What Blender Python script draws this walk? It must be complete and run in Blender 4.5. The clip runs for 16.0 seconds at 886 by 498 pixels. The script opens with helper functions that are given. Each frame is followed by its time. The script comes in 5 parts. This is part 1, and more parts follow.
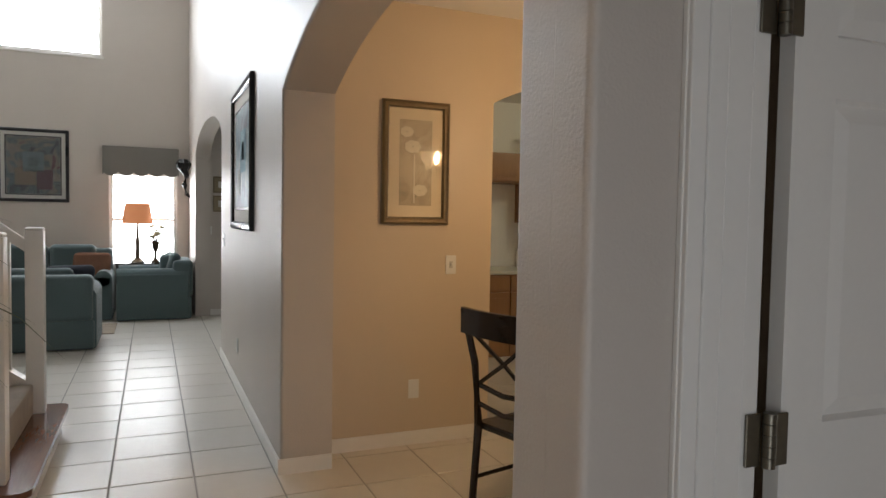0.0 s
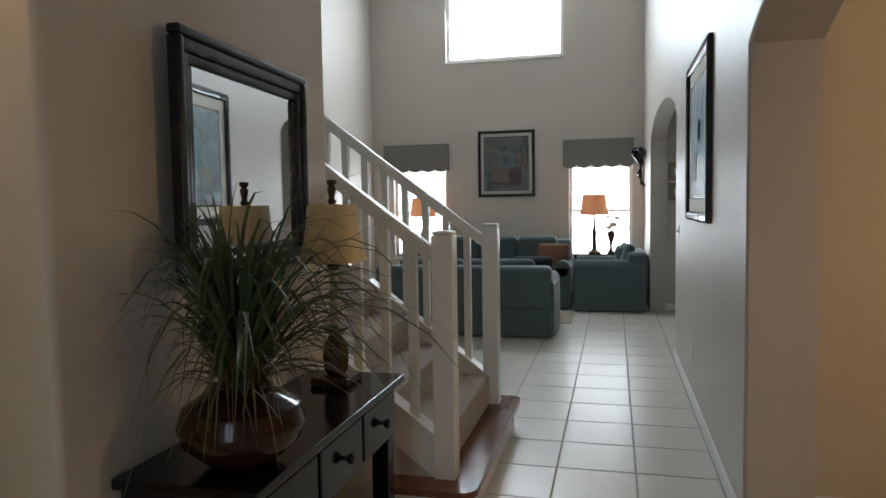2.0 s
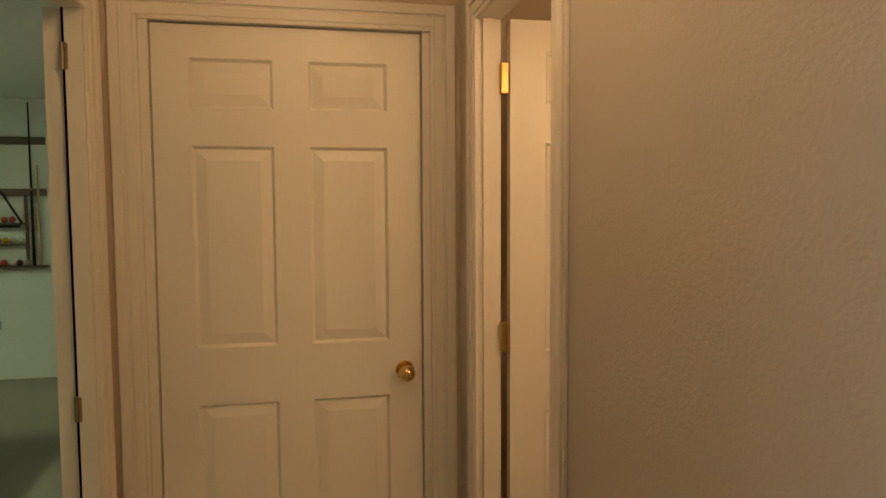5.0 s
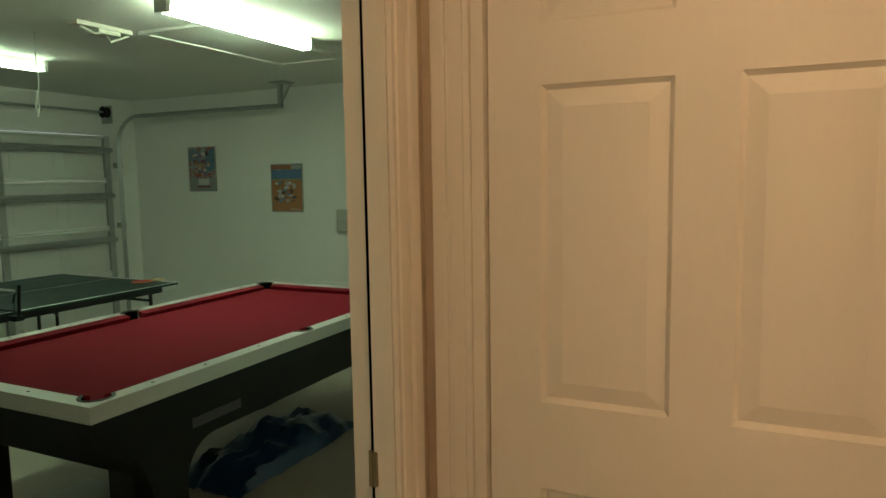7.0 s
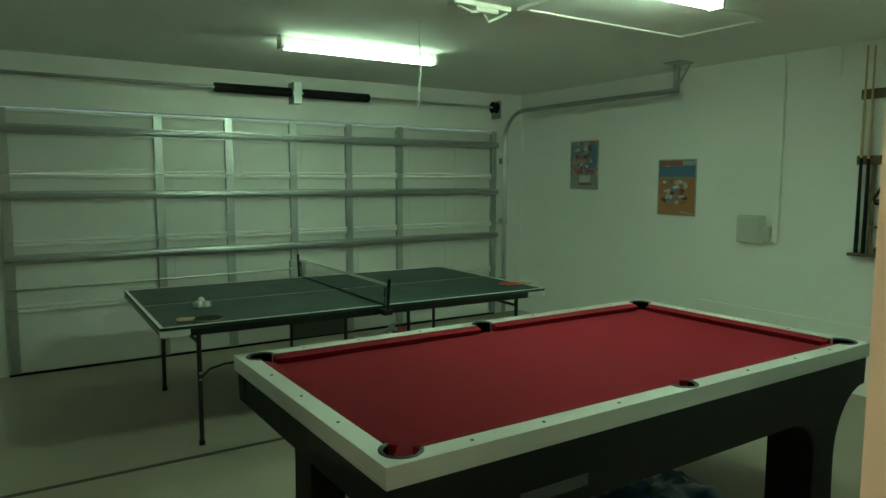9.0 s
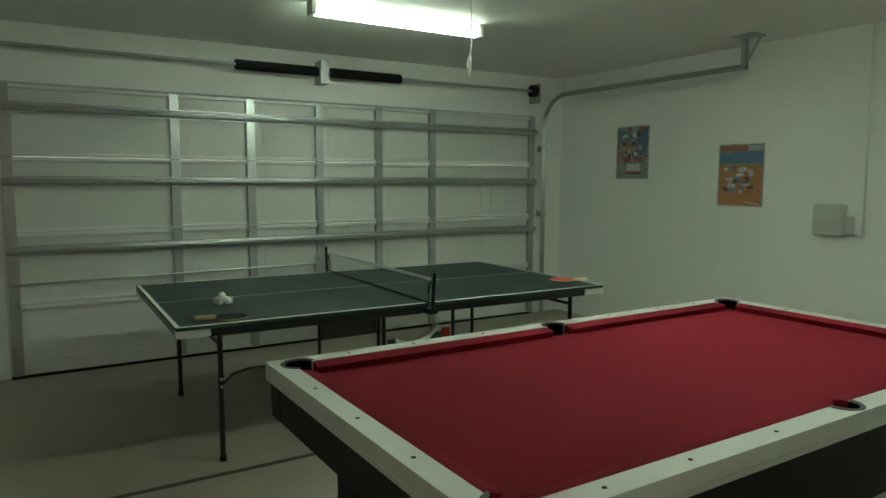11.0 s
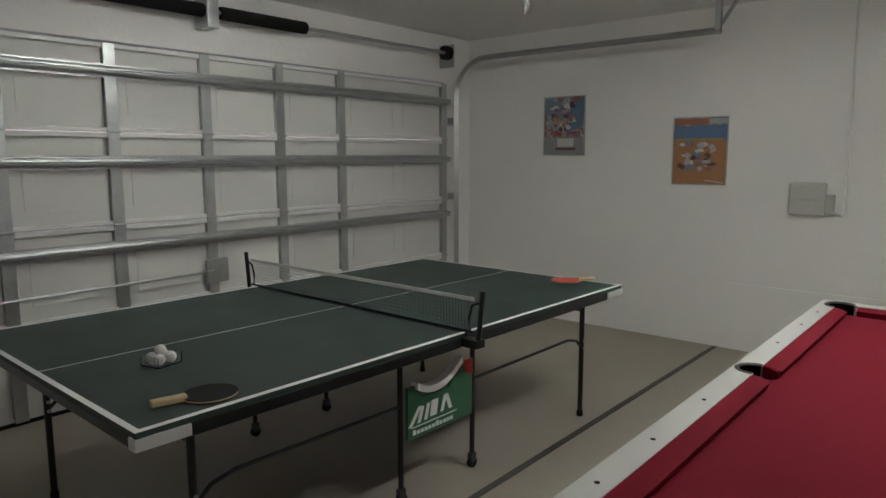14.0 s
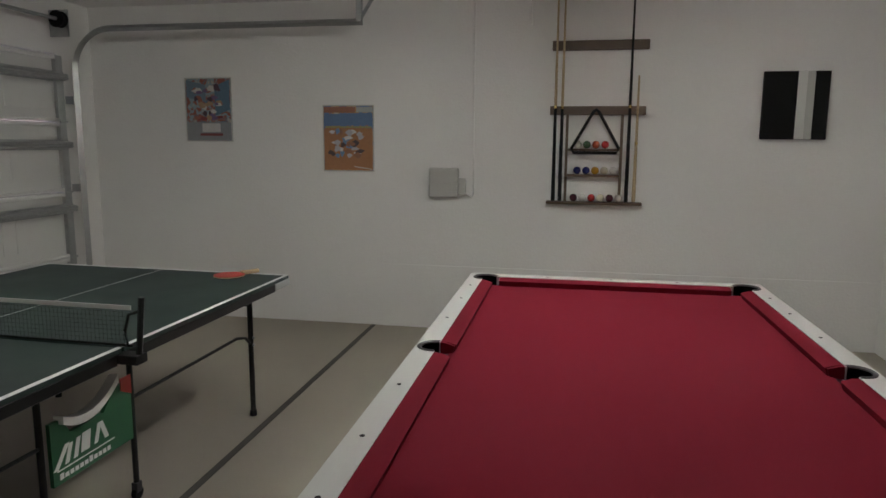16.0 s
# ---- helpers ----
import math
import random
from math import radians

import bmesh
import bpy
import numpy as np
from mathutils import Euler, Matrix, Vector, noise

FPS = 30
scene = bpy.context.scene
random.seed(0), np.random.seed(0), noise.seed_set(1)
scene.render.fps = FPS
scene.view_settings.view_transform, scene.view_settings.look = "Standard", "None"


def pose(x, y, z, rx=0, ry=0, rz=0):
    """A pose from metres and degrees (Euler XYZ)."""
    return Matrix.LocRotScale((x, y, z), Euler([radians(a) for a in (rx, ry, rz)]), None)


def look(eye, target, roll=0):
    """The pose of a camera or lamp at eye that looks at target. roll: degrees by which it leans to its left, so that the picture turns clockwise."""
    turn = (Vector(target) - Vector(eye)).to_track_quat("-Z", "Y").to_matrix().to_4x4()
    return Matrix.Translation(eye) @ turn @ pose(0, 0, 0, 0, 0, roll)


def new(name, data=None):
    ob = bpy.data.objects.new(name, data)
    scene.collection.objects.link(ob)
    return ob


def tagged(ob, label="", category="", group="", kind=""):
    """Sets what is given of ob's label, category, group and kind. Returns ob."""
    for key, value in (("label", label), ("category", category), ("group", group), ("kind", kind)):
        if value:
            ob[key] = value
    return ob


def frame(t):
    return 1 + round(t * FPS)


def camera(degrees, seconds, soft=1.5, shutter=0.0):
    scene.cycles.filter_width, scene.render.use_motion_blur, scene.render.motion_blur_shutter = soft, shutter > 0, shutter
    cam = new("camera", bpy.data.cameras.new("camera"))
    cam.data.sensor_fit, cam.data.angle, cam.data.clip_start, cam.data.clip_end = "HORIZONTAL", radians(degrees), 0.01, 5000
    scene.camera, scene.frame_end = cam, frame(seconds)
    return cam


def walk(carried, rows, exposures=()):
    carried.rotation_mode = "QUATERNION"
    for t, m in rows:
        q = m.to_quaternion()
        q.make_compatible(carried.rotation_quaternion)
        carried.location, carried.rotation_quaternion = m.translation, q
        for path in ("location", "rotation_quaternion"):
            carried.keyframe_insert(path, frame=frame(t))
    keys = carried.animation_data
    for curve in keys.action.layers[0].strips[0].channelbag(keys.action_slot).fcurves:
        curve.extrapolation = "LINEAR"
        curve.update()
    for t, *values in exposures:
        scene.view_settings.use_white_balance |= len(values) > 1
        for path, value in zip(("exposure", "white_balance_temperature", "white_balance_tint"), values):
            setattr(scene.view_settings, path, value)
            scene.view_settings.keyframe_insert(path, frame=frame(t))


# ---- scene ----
cam = camera(66.1, 16.0)
PATH = [
    (0, (0.047, 0.082, 1.434), (0.834, 1.918, 1.344), 1.0),
    (0.5, (0.044, 0.286, 1.441), (0.617, 2.199, 1.349), 0.4),
    (1, (0.002, 0.476, 1.453), (0.308, 2.45, 1.35), -0.7),
    (1.5, (0.068, 0.597, 1.449), (-0.009, 2.593, 1.337), -1.4),
    (2, (0.147, 0.68, 1.452), (-0.341, 2.615, 1.324), -0.9),
    (2.5, (0.11, 0.854, 1.441), (-0.717, 2.67, 1.312), -1.2),
    (3, (0.007, 0.992, 1.464), (-1.164, 2.607, 1.327), -1.1),
    (3.5, (-0.111, 1.134, 1.493), (-1.575, 2.486, 1.32), -1.7),
    (4, (-0.243, 1.283, 1.478), (-1.953, 2.309, 1.316), -1.8),
    (4.5, (-0.444, 1.372, 1.503), (-2.323, 2.037, 1.336), -1.0),
    (4.7, (-0.557, 1.4, 1.492), (-2.472, 1.959, 1.344), -0.7),
    (6.8, (-1.544, 1.521, 1.503), (-3.386, 0.77, 1.298), -0.8),
    (7, (-1.634, 1.488, 1.503), (-3.433, 0.64, 1.295), -0.9),
    (7.5, (-1.85, 1.395, 1.502), (-3.475, 0.248, 1.292), -0.4),
    (8, (-2.044, 1.27, 1.501), (-3.414, -0.171, 1.284), -0.7),
    (8.5, (-2.204, 1.075, 1.484), (-3.433, -0.488, 1.27), 0.0),
    (9, (-2.343, 0.938, 1.486), (-3.43, -0.729, 1.284), 0.1),
    (9.2, (-2.398, 0.903, 1.474), (-3.431, -0.8, 1.284), 0.1),
    (11.3, (-2.459, 0.197, 1.377), (-3.516, -1.488, 1.164), 0.3),
    (11.5, (-2.478, 0.059, 1.375), (-3.532, -1.624, 1.138), 0.6),
    (12, (-2.448, -0.249, 1.367), (-3.491, -1.936, 1.112), 0.7),
    (12.5, (-2.339, -0.583, 1.38), (-3.49, -2.202, 1.15), 0.7),
    (13, (-2.327, -0.87, 1.359), (-3.56, -2.425, 1.111), 0.3),
    (13.5, (-2.332, -1.089, 1.38), (-3.656, -2.563, 1.11), -0.5),
    (14, (-2.267, -1.274, 1.392), (-3.783, -2.55, 1.119), -0.1),
    (14.5, (-2.224, -1.374, 1.388), (-3.893, -2.443, 1.118), -0.1),
    (15, (-2.227, -1.412, 1.4), (-4.011, -2.268, 1.109), 0.1),
    (15.5, (-2.312, -1.418, 1.387), (-4.187, -2.043, 1.081), 0.2),
    (16, (-2.344, -1.43, 1.387), (-4.287, -1.79, 1.08), 0.4),
]
walk(cam, [(t, look(eye, target, roll)) for t, eye, target, roll in PATH], [
    (0.0, -0.08, 6500, 10), (0.5, -0.2, 6450, 10), (1.5, -0.42, 6250, 6), (2.5, -0.4, 6050, 4), (3.0, -0.15, 6300, 8), (3.5, 0.15, 6600, 10), (4.0, 0.22, 7400, 12), (4.5, 0.05, 7800, 14),
    (7.0, 0.25, 6900, 12), (8.0, 0.32, 6450, 6), (9.2, 0.5, 6400, -4),
    (11.5, 0.55, 6450, 38), (12.5, 0.66, 6350, 52), (13.5, 0.72, 6350, 63), (14.5, 0.7, 6400, 66), (16.0, 0.6, 6400, 68)])

# ---- world and large lights ----
w = bpy.data.worlds.new("sky")
scene.world = w
w.use_nodes = True
wn = w.node_tree
sky = wn.nodes.new("ShaderNodeTexSky")
sky.sky_type, sky.sun_disc, sky.sun_elevation, sky.sun_rotation = "NISHITA", False, radians(50), radians(20)
wn.links.new(sky.outputs[0], wn.nodes["Background"].inputs[0])
wn.nodes["Background"].inputs[1].default_value = 0.1

DAY = 3.0        # glow of the daylight backdrop
WARM = (1.0, 0.67, 0.375)


def lamp(name, kind, place, power, colour, size=0.2, size_y=None, aim=None):
    data = bpy.data.lights.new(name, kind)
    data.energy, data.color = power, colour
    if kind == "AREA":
        data.size = size
        if size_y:
            data.shape, data.size_y = "RECTANGLE", size_y
    else:
        data.shadow_soft_size = size
    ob = new(name, data)
    ob.matrix_world = look(place, aim) if aim else Matrix.Translation(place)
    return ob


# daylight standing in the window openings, the lamps of the rooms, and a kitchen fill
lamp("sky_light_arch_window", "AREA", (-1.55, 11.42, 4.3), 170, (0.86, 0.93, 1.0), 1.8, 1.5, (-1.2, 4.0, 2.0))
lamp("sky_light_window_a", "AREA", (-2.9, 11.42, 1.35), 40, (0.9, 0.95, 1.0), 0.85, 1.3, (-2.9, 6.0, 1.0))
lamp("sky_light_window_b", "AREA", (-0.06, 11.42, 1.35), 40, (0.9, 0.95, 1.0), 0.9, 1.3, (-0.06, 6.0, 1.0))
lamp("sky_light_entry", "AREA", (-0.1, -1.56, 1.05), 18, (0.9, 0.94, 1.0), 0.98, 2.05, (-0.1, 3.0, 1.4))
lamp("chandelier_light", "POINT", (2.36, 2.55, 1.95), 52, WARM, 0.06)
lamp("passage_light", "POINT", (-1.75, 1.45, 2.28), 8.0, WARM, 0.1)
# added fill with no fixture behind it, brightens the kitchen
lamp("kitchen_fill_light", "POINT", (4.3, 5.3, 2.6), 13, (1.0, 0.93, 0.62), 0.12)
lamp("bathroom_light", "POINT", (-1.42, 2.62, 2.0), 15, WARM, 0.1)

# ---- materials ----


def mat(name, colour, rough=0.6, metal=0.0, scale=40.0, vary=0.12, bump=0.0, coarse=1.5, dark=None, stretch=(1, 1, 1), random_tint=0.0, sheen=0.0, coat=0.0, gloss=0.5):
    """A surface with two scales of variation in colour and roughness, and fine relief."""
    m = bpy.data.materials.new(name)
    m.use_nodes = True
    t = m.node_tree
    p = t.nodes["Principled BSDF"]
    co = t.nodes.new("ShaderNodeTexCoord")
    mp = t.nodes.new("ShaderNodeMapping")
    mp.inputs["Scale"].default_value = stretch
    t.links.new(co.outputs["Object"], mp.inputs["Vector"])
    fine = t.nodes.new("ShaderNodeTexNoise")
    fine.inputs["Scale"].default_value, fine.inputs["Detail"].default_value = scale, 5
    wide = t.nodes.new("ShaderNodeTexNoise")
    wide.inputs["Scale"].default_value, wide.inputs["Detail"].default_value = coarse, 3
    for n in (fine, wide):
        t.links.new(mp.outputs[0], n.inputs["Vector"])
    ramp = t.nodes.new("ShaderNodeMix")
    ramp.data_type = "RGBA"
    low = dark or tuple(c * (1 - vary) for c in colour)
    high = tuple(min(1, c * (1 + vary * 0.6)) for c in colour)
    ramp.inputs["A"].default_value, ramp.inputs["B"].default_value = (*low, 1), (*high, 1)
    half = t.nodes.new("ShaderNodeMath")
    half.operation = "MULTIPLY_ADD"
    half.inputs[1].default_value = 0.5
    t.links.new(fine.outputs[0], half.inputs[0])
    both = t.nodes.new("ShaderNodeMath")
    both.operation = "MULTIPLY"
    both.inputs[1].default_value = 0.5
    t.links.new(wide.outputs[0], both.inputs[0])
    t.links.new(both.outputs[0], half.inputs[2])
    t.links.new(half.outputs[0], ramp.inputs["Factor"])
    out = ramp.outputs["Result"]
    if random_tint:
        info = t.nodes.new("ShaderNodeObjectInfo")
        hsv = t.nodes.new("ShaderNodeHueSaturation")
        rng = t.nodes.new("ShaderNodeMapRange")
        rng.inputs["To Min"].default_value, rng.inputs["To Max"].default_value = 1 - random_tint, 1 + random_tint
        t.links.new(info.outputs["Random"], rng.inputs["Value"])
        t.links.new(rng.outputs[0], hsv.inputs["Value"])
        t.links.new(out, hsv.inputs["Color"])
        out = hsv.outputs[0]
    t.links.new(out, p.inputs["Base Color"])
    rr = t.nodes.new("ShaderNodeMapRange")
    rr.inputs["To Min"].default_value, rr.inputs["To Max"].default_value = max(0.02, rough * 0.8), min(1, rough * 1.2)
    t.links.new(wide.outputs[0], rr.inputs["Value"])
    t.links.new(rr.outputs[0], p.inputs["Roughness"])
    p.inputs["Metallic"].default_value = metal
    p.inputs["Specular IOR Level"].default_value = gloss
    p.inputs["Sheen Weight"].default_value = sheen
    p.inputs["Coat Weight"].default_value = coat
    if bump:
        b = t.nodes.new("ShaderNodeBump")
        b.inputs["Strength"].default_value, b.inputs["Distance"].default_value = bump, 0.004
        t.links.new(fine.outputs[0], b.inputs["Height"])
        t.links.new(b.outputs[0], p.inputs["Normal"])
    return m


def glow(name, colour, strength):
    m = bpy.data.materials.new(name)
    m.use_nodes = True
    p = m.node_tree.nodes["Principled BSDF"]
    p.inputs["Base Color"].default_value = (*colour, 1)
    p.inputs["Emission Color"].default_value = (*colour, 1)
    p.inputs["Emission Strength"].default_value = strength
    return m


def clear(name, rough=0.02, tint=(1, 1, 1)):
    m = bpy.data.materials.new(name)
    m.use_nodes = True
    p = m.node_tree.nodes["Principled BSDF"]
    p.inputs["Base Color"].default_value = (*tint, 1)
    p.inputs["Transmission Weight"].default_value, p.inputs["Roughness"].default_value, p.inputs["IOR"].default_value = 1, rough, 1.45
    return m


def art(name, colours, scale, kind="VORONOI"):
    """A printed picture: patches of the given colours."""
    m = bpy.data.materials.new(name)
    m.use_nodes = True
    t = m.node_tree
    p = t.nodes["Principled BSDF"]
    co = t.nodes.new("ShaderNodeTexCoord")
    tex = t.nodes.new("ShaderNodeTexNoise")
    tex.inputs["Scale"].default_value, tex.inputs["Detail"].default_value, tex.inputs["Distortion"].default_value = scale, 3, 1.2
    cr = t.nodes.new("ShaderNodeValToRGB")
    cr.color_ramp.interpolation = "CONSTANT" if kind == "VORONOI" else "LINEAR"
    for n, c in enumerate(colours):
        at = 0.25 + 0.5 * n / max(1, len(colours) - 1)
        e = cr.color_ramp.elements[n] if n < 2 else cr.color_ramp.elements.new(at)
        e.position, e.color = at, (*c, 1)
    t.links.new(co.outputs["Object"], tex.inputs["Vector"])
    t.links.new(tex.outputs[0], cr.inputs[0])
    t.links.new(cr.outputs[0], p.inputs["Base Color"])
    p.inputs["Roughness"].default_value = 0.45
    return m


M_wall = mat("taupe_wall_paint", (0.545, 0.495, 0.445), 0.45, scale=130, vary=0.05, bump=0.3)
# tan wall paint; in the passage it is taupe paint coloured as if lamplit
M_wall_tan_lamplit = mat("tan_lamplit_wall_paint", (0.60, 0.50, 0.375), 0.42, scale=130, vary=0.05, bump=0.3)
M_white = mat("white_trim_paint", (0.80, 0.78, 0.74), 0.35, scale=60, vary=0.05, bump=0.05)
M_door = mat("white_door_paint", (0.80, 0.76, 0.68), 0.4, scale=90, vary=0.05, bump=0.08, stretch=(1, 1, 0.15))
M_ceil = mat("ceiling_paint", (0.82, 0.81, 0.78), 0.8, scale=120, vary=0.06, bump=0.4)
M_tile = mat("beige_floor_tile", (0.62, 0.58, 0.52), 0.30, scale=14, vary=0.10, bump=0.03, coarse=3, random_tint=0.04)
M_grout = mat("grey_grout", (0.37, 0.35, 0.32), 0.9, scale=90, vary=0.2, bump=0.2)
M_wood_step = mat("reddish_brown_wood", (0.20, 0.085, 0.045), 0.18, scale=12, vary=0.5, bump=0.05, stretch=(8, 1, 8))
M_carpet = mat("beige_stair_carpet", (0.50, 0.44, 0.38), 0.95, scale=240, vary=0.45, bump=1.0, coarse=11)
M_black = mat("black_lacquer", (0.009, 0.008, 0.008), 0.14, scale=30, vary=0.4, gloss=0.4)
M_blackframe = mat("black_frame_wood", (0.012, 0.011, 0.011), 0.28, scale=60, vary=0.4, bump=0.05, gloss=0.35)
M_darkwood = mat("dark_stained_wood", (0.025, 0.017, 0.013), 0.25, scale=10, vary=0.4, stretch=(1, 1, 6))
M_tablewood = mat("brown_table_wood", (0.10, 0.035, 0.018), 0.22, scale=10, vary=0.4, stretch=(1, 8, 8))
M_mirror = mat("mirror_glass", (0.92, 0.94, 0.94), 0.02, 1.0, vary=0.0)
M_sofa = mat("teal_sofa_cloth", (0.083, 0.125, 0.13), 0.9, scale=220, vary=0.25, bump=0.6, sheen=0.3)
M_sofadark = mat("dark_throw_cloth", (0.03, 0.035, 0.05), 0.9, scale=100, vary=0.4, bump=0.5)
M_rust = mat("rust_pillow_cloth", (0.16, 0.07, 0.035), 0.9, scale=60, vary=0.5, bump=0.5)
M_valance = mat("grey_valance_cloth", (0.20, 0.19, 0.17), 0.9, scale=160, vary=0.2, bump=0.4)
M_brownval = mat("brown_valance_cloth", (0.12, 0.08, 0.045), 0.9, scale=160, vary=0.2, bump=0.4)
M_curtain = mat("cream_curtain_cloth", (0.72, 0.64, 0.48), 0.9, scale=160, vary=0.1, bump=0.3)
M_shade = mat("cream_silk_shade", (0.66, 0.52, 0.30), 0.7, scale=120, vary=0.12, bump=0.2, stretch=(1, 1, 0.2))
M_shade_lit = glow("lit_amber_shade", (0.75, 0.30, 0.13), 0.32)
M_bronze = mat("antique_bronze", (0.10, 0.065, 0.035), 0.35, 0.7, scale=40, vary=0.6, bump=0.3)
M_crackle = mat("cream_crackle_stem", (0.55, 0.47, 0.34), 0.4, scale=60, vary=0.3, bump=0.2)
M_pot = mat("brown_glazed_pot", (0.028, 0.011, 0.006), 0.13, scale=8, vary=0.7, gloss=0.4)
M_grass = mat("green_grass_blade", (0.055, 0.080, 0.034), 0.5, scale=18, vary=0.5, random_tint=0.3)
M_grass2 = mat("olive_grass_blade", (0.075, 0.07, 0.027), 0.5, scale=18, vary=0.5, random_tint=0.3)
M_oak = mat("honey_oak", (0.34, 0.17, 0.06), 0.35, scale=14, vary=0.35, bump=0.08, stretch=(8, 8, 1))
M_appl = mat("white_appliance_enamel", (0.76, 0.75, 0.68), 0.25, scale=40, vary=0.03)
M_blackglass = mat("black_glass", (0.02, 0.02, 0.02), 0.08, scale=20, vary=0.1)
M_counter = mat("cream_laminate", (0.66, 0.64, 0.56), 0.35, scale=200, vary=0.1)
M_brass = mat("polished_brass", (0.75, 0.52, 0.20), 0.18, 1.0, scale=30, vary=0.15)
M_nickel = mat("aged_brass_hinge", (0.42, 0.33, 0.20), 0.32, 1.0, scale=60, vary=0.3)
M_hinge = mat("tarnished_hinge_metal", (0.22, 0.20, 0.16), 0.36, 1.0, scale=60, vary=0.4)
M_steel = mat("galvanised_steel", (0.46, 0.48, 0.48), 0.36, 0.85, scale=26, vary=0.25, bump=0.08, coarse=6)
M_gdoor = mat("white_garage_panel", (0.68, 0.68, 0.65), 0.5, scale=50, vary=0.08, bump=0.06, stretch=(1, 1, 4))
M_flange = mat("white_enamel_flange", (0.74, 0.74, 0.71), 0.35, scale=50, vary=0.06, bump=0.04)
M_gwall = mat("white_block_wall_paint", (0.86, 0.85, 0.82), 0.7, scale=55, vary=0.06, bump=0.5)
M_gfloor = mat("speckled_epoxy_floor", (0.36, 0.315, 0.255), 0.6, scale=300, vary=0.5, bump=0.1, coarse=1.2)
M_tape = mat("dark_floor_joint", (0.06, 0.058, 0.05), 0.7, scale=60, vary=0.3)
M_felt = mat("red_billiard_felt", (0.165, 0.011, 0.019), 1.0, scale=500, vary=0.15, bump=0.1, coarse=2, gloss=0.06)
M_rail = mat("silver_rail_laminate", (0.50, 0.51, 0.49), 0.42, 0.1, scale=70, vary=0.08, stretch=(0.2, 3, 1))
M_poolbody = mat("black_table_body", (0.006, 0.006, 0.0055), 0.55, scale=60, vary=0.4, bump=0.1, gloss=0.22)
M_rubber = mat("black_rubber", (0.008, 0.008, 0.008), 0.75, scale=80, vary=0.3, gloss=0.25)
# pocket leather and hinge gap strip; the darkness of their depth is in the colour
M_hole = mat("unlit_black", (0.002, 0.002, 0.002), 1.0, scale=60, vary=0.3, gloss=0.0)
M_pocket = mat("grey_pocket_rim", (0.035, 0.036, 0.036), 0.5, 0.0, scale=60, vary=0.2)
M_green = mat("dark_green_table_top", (0.019, 0.040, 0.035), 0.5, scale=120, vary=0.12, coarse=3, gloss=0.3)
M_panel = mat("grey_plastic_panel", (0.13, 0.13, 0.12), 0.5, scale=50, vary=0.15)
M_line = mat("white_line_paint", (0.75, 0.76, 0.74), 0.5, scale=80, vary=0.05)
M_tube = mat("black_steel_tube", (0.013, 0.013, 0.013), 0.3, 0.2, scale=50, vary=0.3)
M_sign = mat("green_sign_plastic", (0.006, 0.11, 0.05), 0.4, scale=40, vary=0.1)
M_red = mat("red_plastic", (0.5, 0.03, 0.02), 0.4, scale=40, vary=0.1)
M_paddle_red = mat("red_paddle_rubber", (0.62, 0.07, 0.045), 0.6, scale=200, vary=0.1)
M_lightwood = mat("pale_wood", (0.52, 0.38, 0.22), 0.45, scale=14, vary=0.25, stretch=(6, 1, 6))
M_plastic = mat("white_plastic", (0.74, 0.74, 0.70), 0.4, scale=50, vary=0.04)
M_grey = mat("grey_plastic_box", (0.55, 0.55, 0.51), 0.45, scale=50, vary=0.06)
M_blue = mat("blue_plastic_sheet", (0.004, 0.032, 0.09), 0.35, scale=20, vary=0.4, bump=0.3)
M_rackwood = mat("brown_rack_wood", (0.13, 0.085, 0.05), 0.45, scale=12, vary=0.3, stretch=(8, 1, 8))
M_ivory = mat("white_mat_board", (0.74, 0.72, 0.66), 0.8, scale=120, vary=0.04)
M_gold = mat("dark_gold_frame", (0.22, 0.17, 0.10), 0.32, 0.6, scale=50, vary=0.5, bump=0.2)
M_rug = mat("patterned_rug", (0.36, 0.29, 0.22), 0.95, scale=16, vary=0.6, bump=0.6)
M_flower = mat("cream_petal", (0.75, 0.66, 0.45), 0.7, scale=30, vary=0.2)
M_tubeglow = glow("fluorescent_tube", (0.70, 1.0, 0.70), 66.0)
# weaker emission for the south fixture
M_tubeglow_dim = glow("dim_fluorescent_tube", (0.70, 1.0, 0.70), 19.0)
M_bulb = glow("warm_glass_shade", (1.0, 0.74, 0.42), 3.0)
M_day = glow("daylight_backdrop", (0.93, 0.97, 1.0), DAY)
M_glass = clear("window_glass")
M_net = clear("clear_plastic", 0.1)
M_art_sofa = art("dusky_abstract_print", [(0.05, 0.05, 0.06), (0.10, 0.13, 0.14), (0.20, 0.18, 0.15), (0.13, 0.06, 0.07), (0.06, 0.07, 0.08)], 6)
M_art_hall = art("blue_abstract_print", [(0.08, 0.10, 0.12), (0.12, 0.19, 0.22), (0.20, 0.25, 0.25), (0.10, 0.26, 0.30)], 5)
M_art_flower = art("sepia_flower_print", [(0.17, 0.14, 0.09), (0.24, 0.20, 0.13), (0.32, 0.27, 0.18), (0.20, 0.17, 0.11)], 9, "LINEAR")
M_poster_a = art("teal_poster_print", [(0.12, 0.20, 0.25), (0.35, 0.10, 0.07), (0.25, 0.33, 0.36), (0.5, 0.42, 0.33), (0.08, 0.09, 0.14)], 17)
M_poster_b = art("orange_poster_print", [(0.42, 0.17, 0.06), (0.10, 0.20, 0.38), (0.5, 0.26, 0.10), (0.55, 0.5, 0.42), (0.36, 0.12, 0.05)], 15)

# ---- building helpers ----


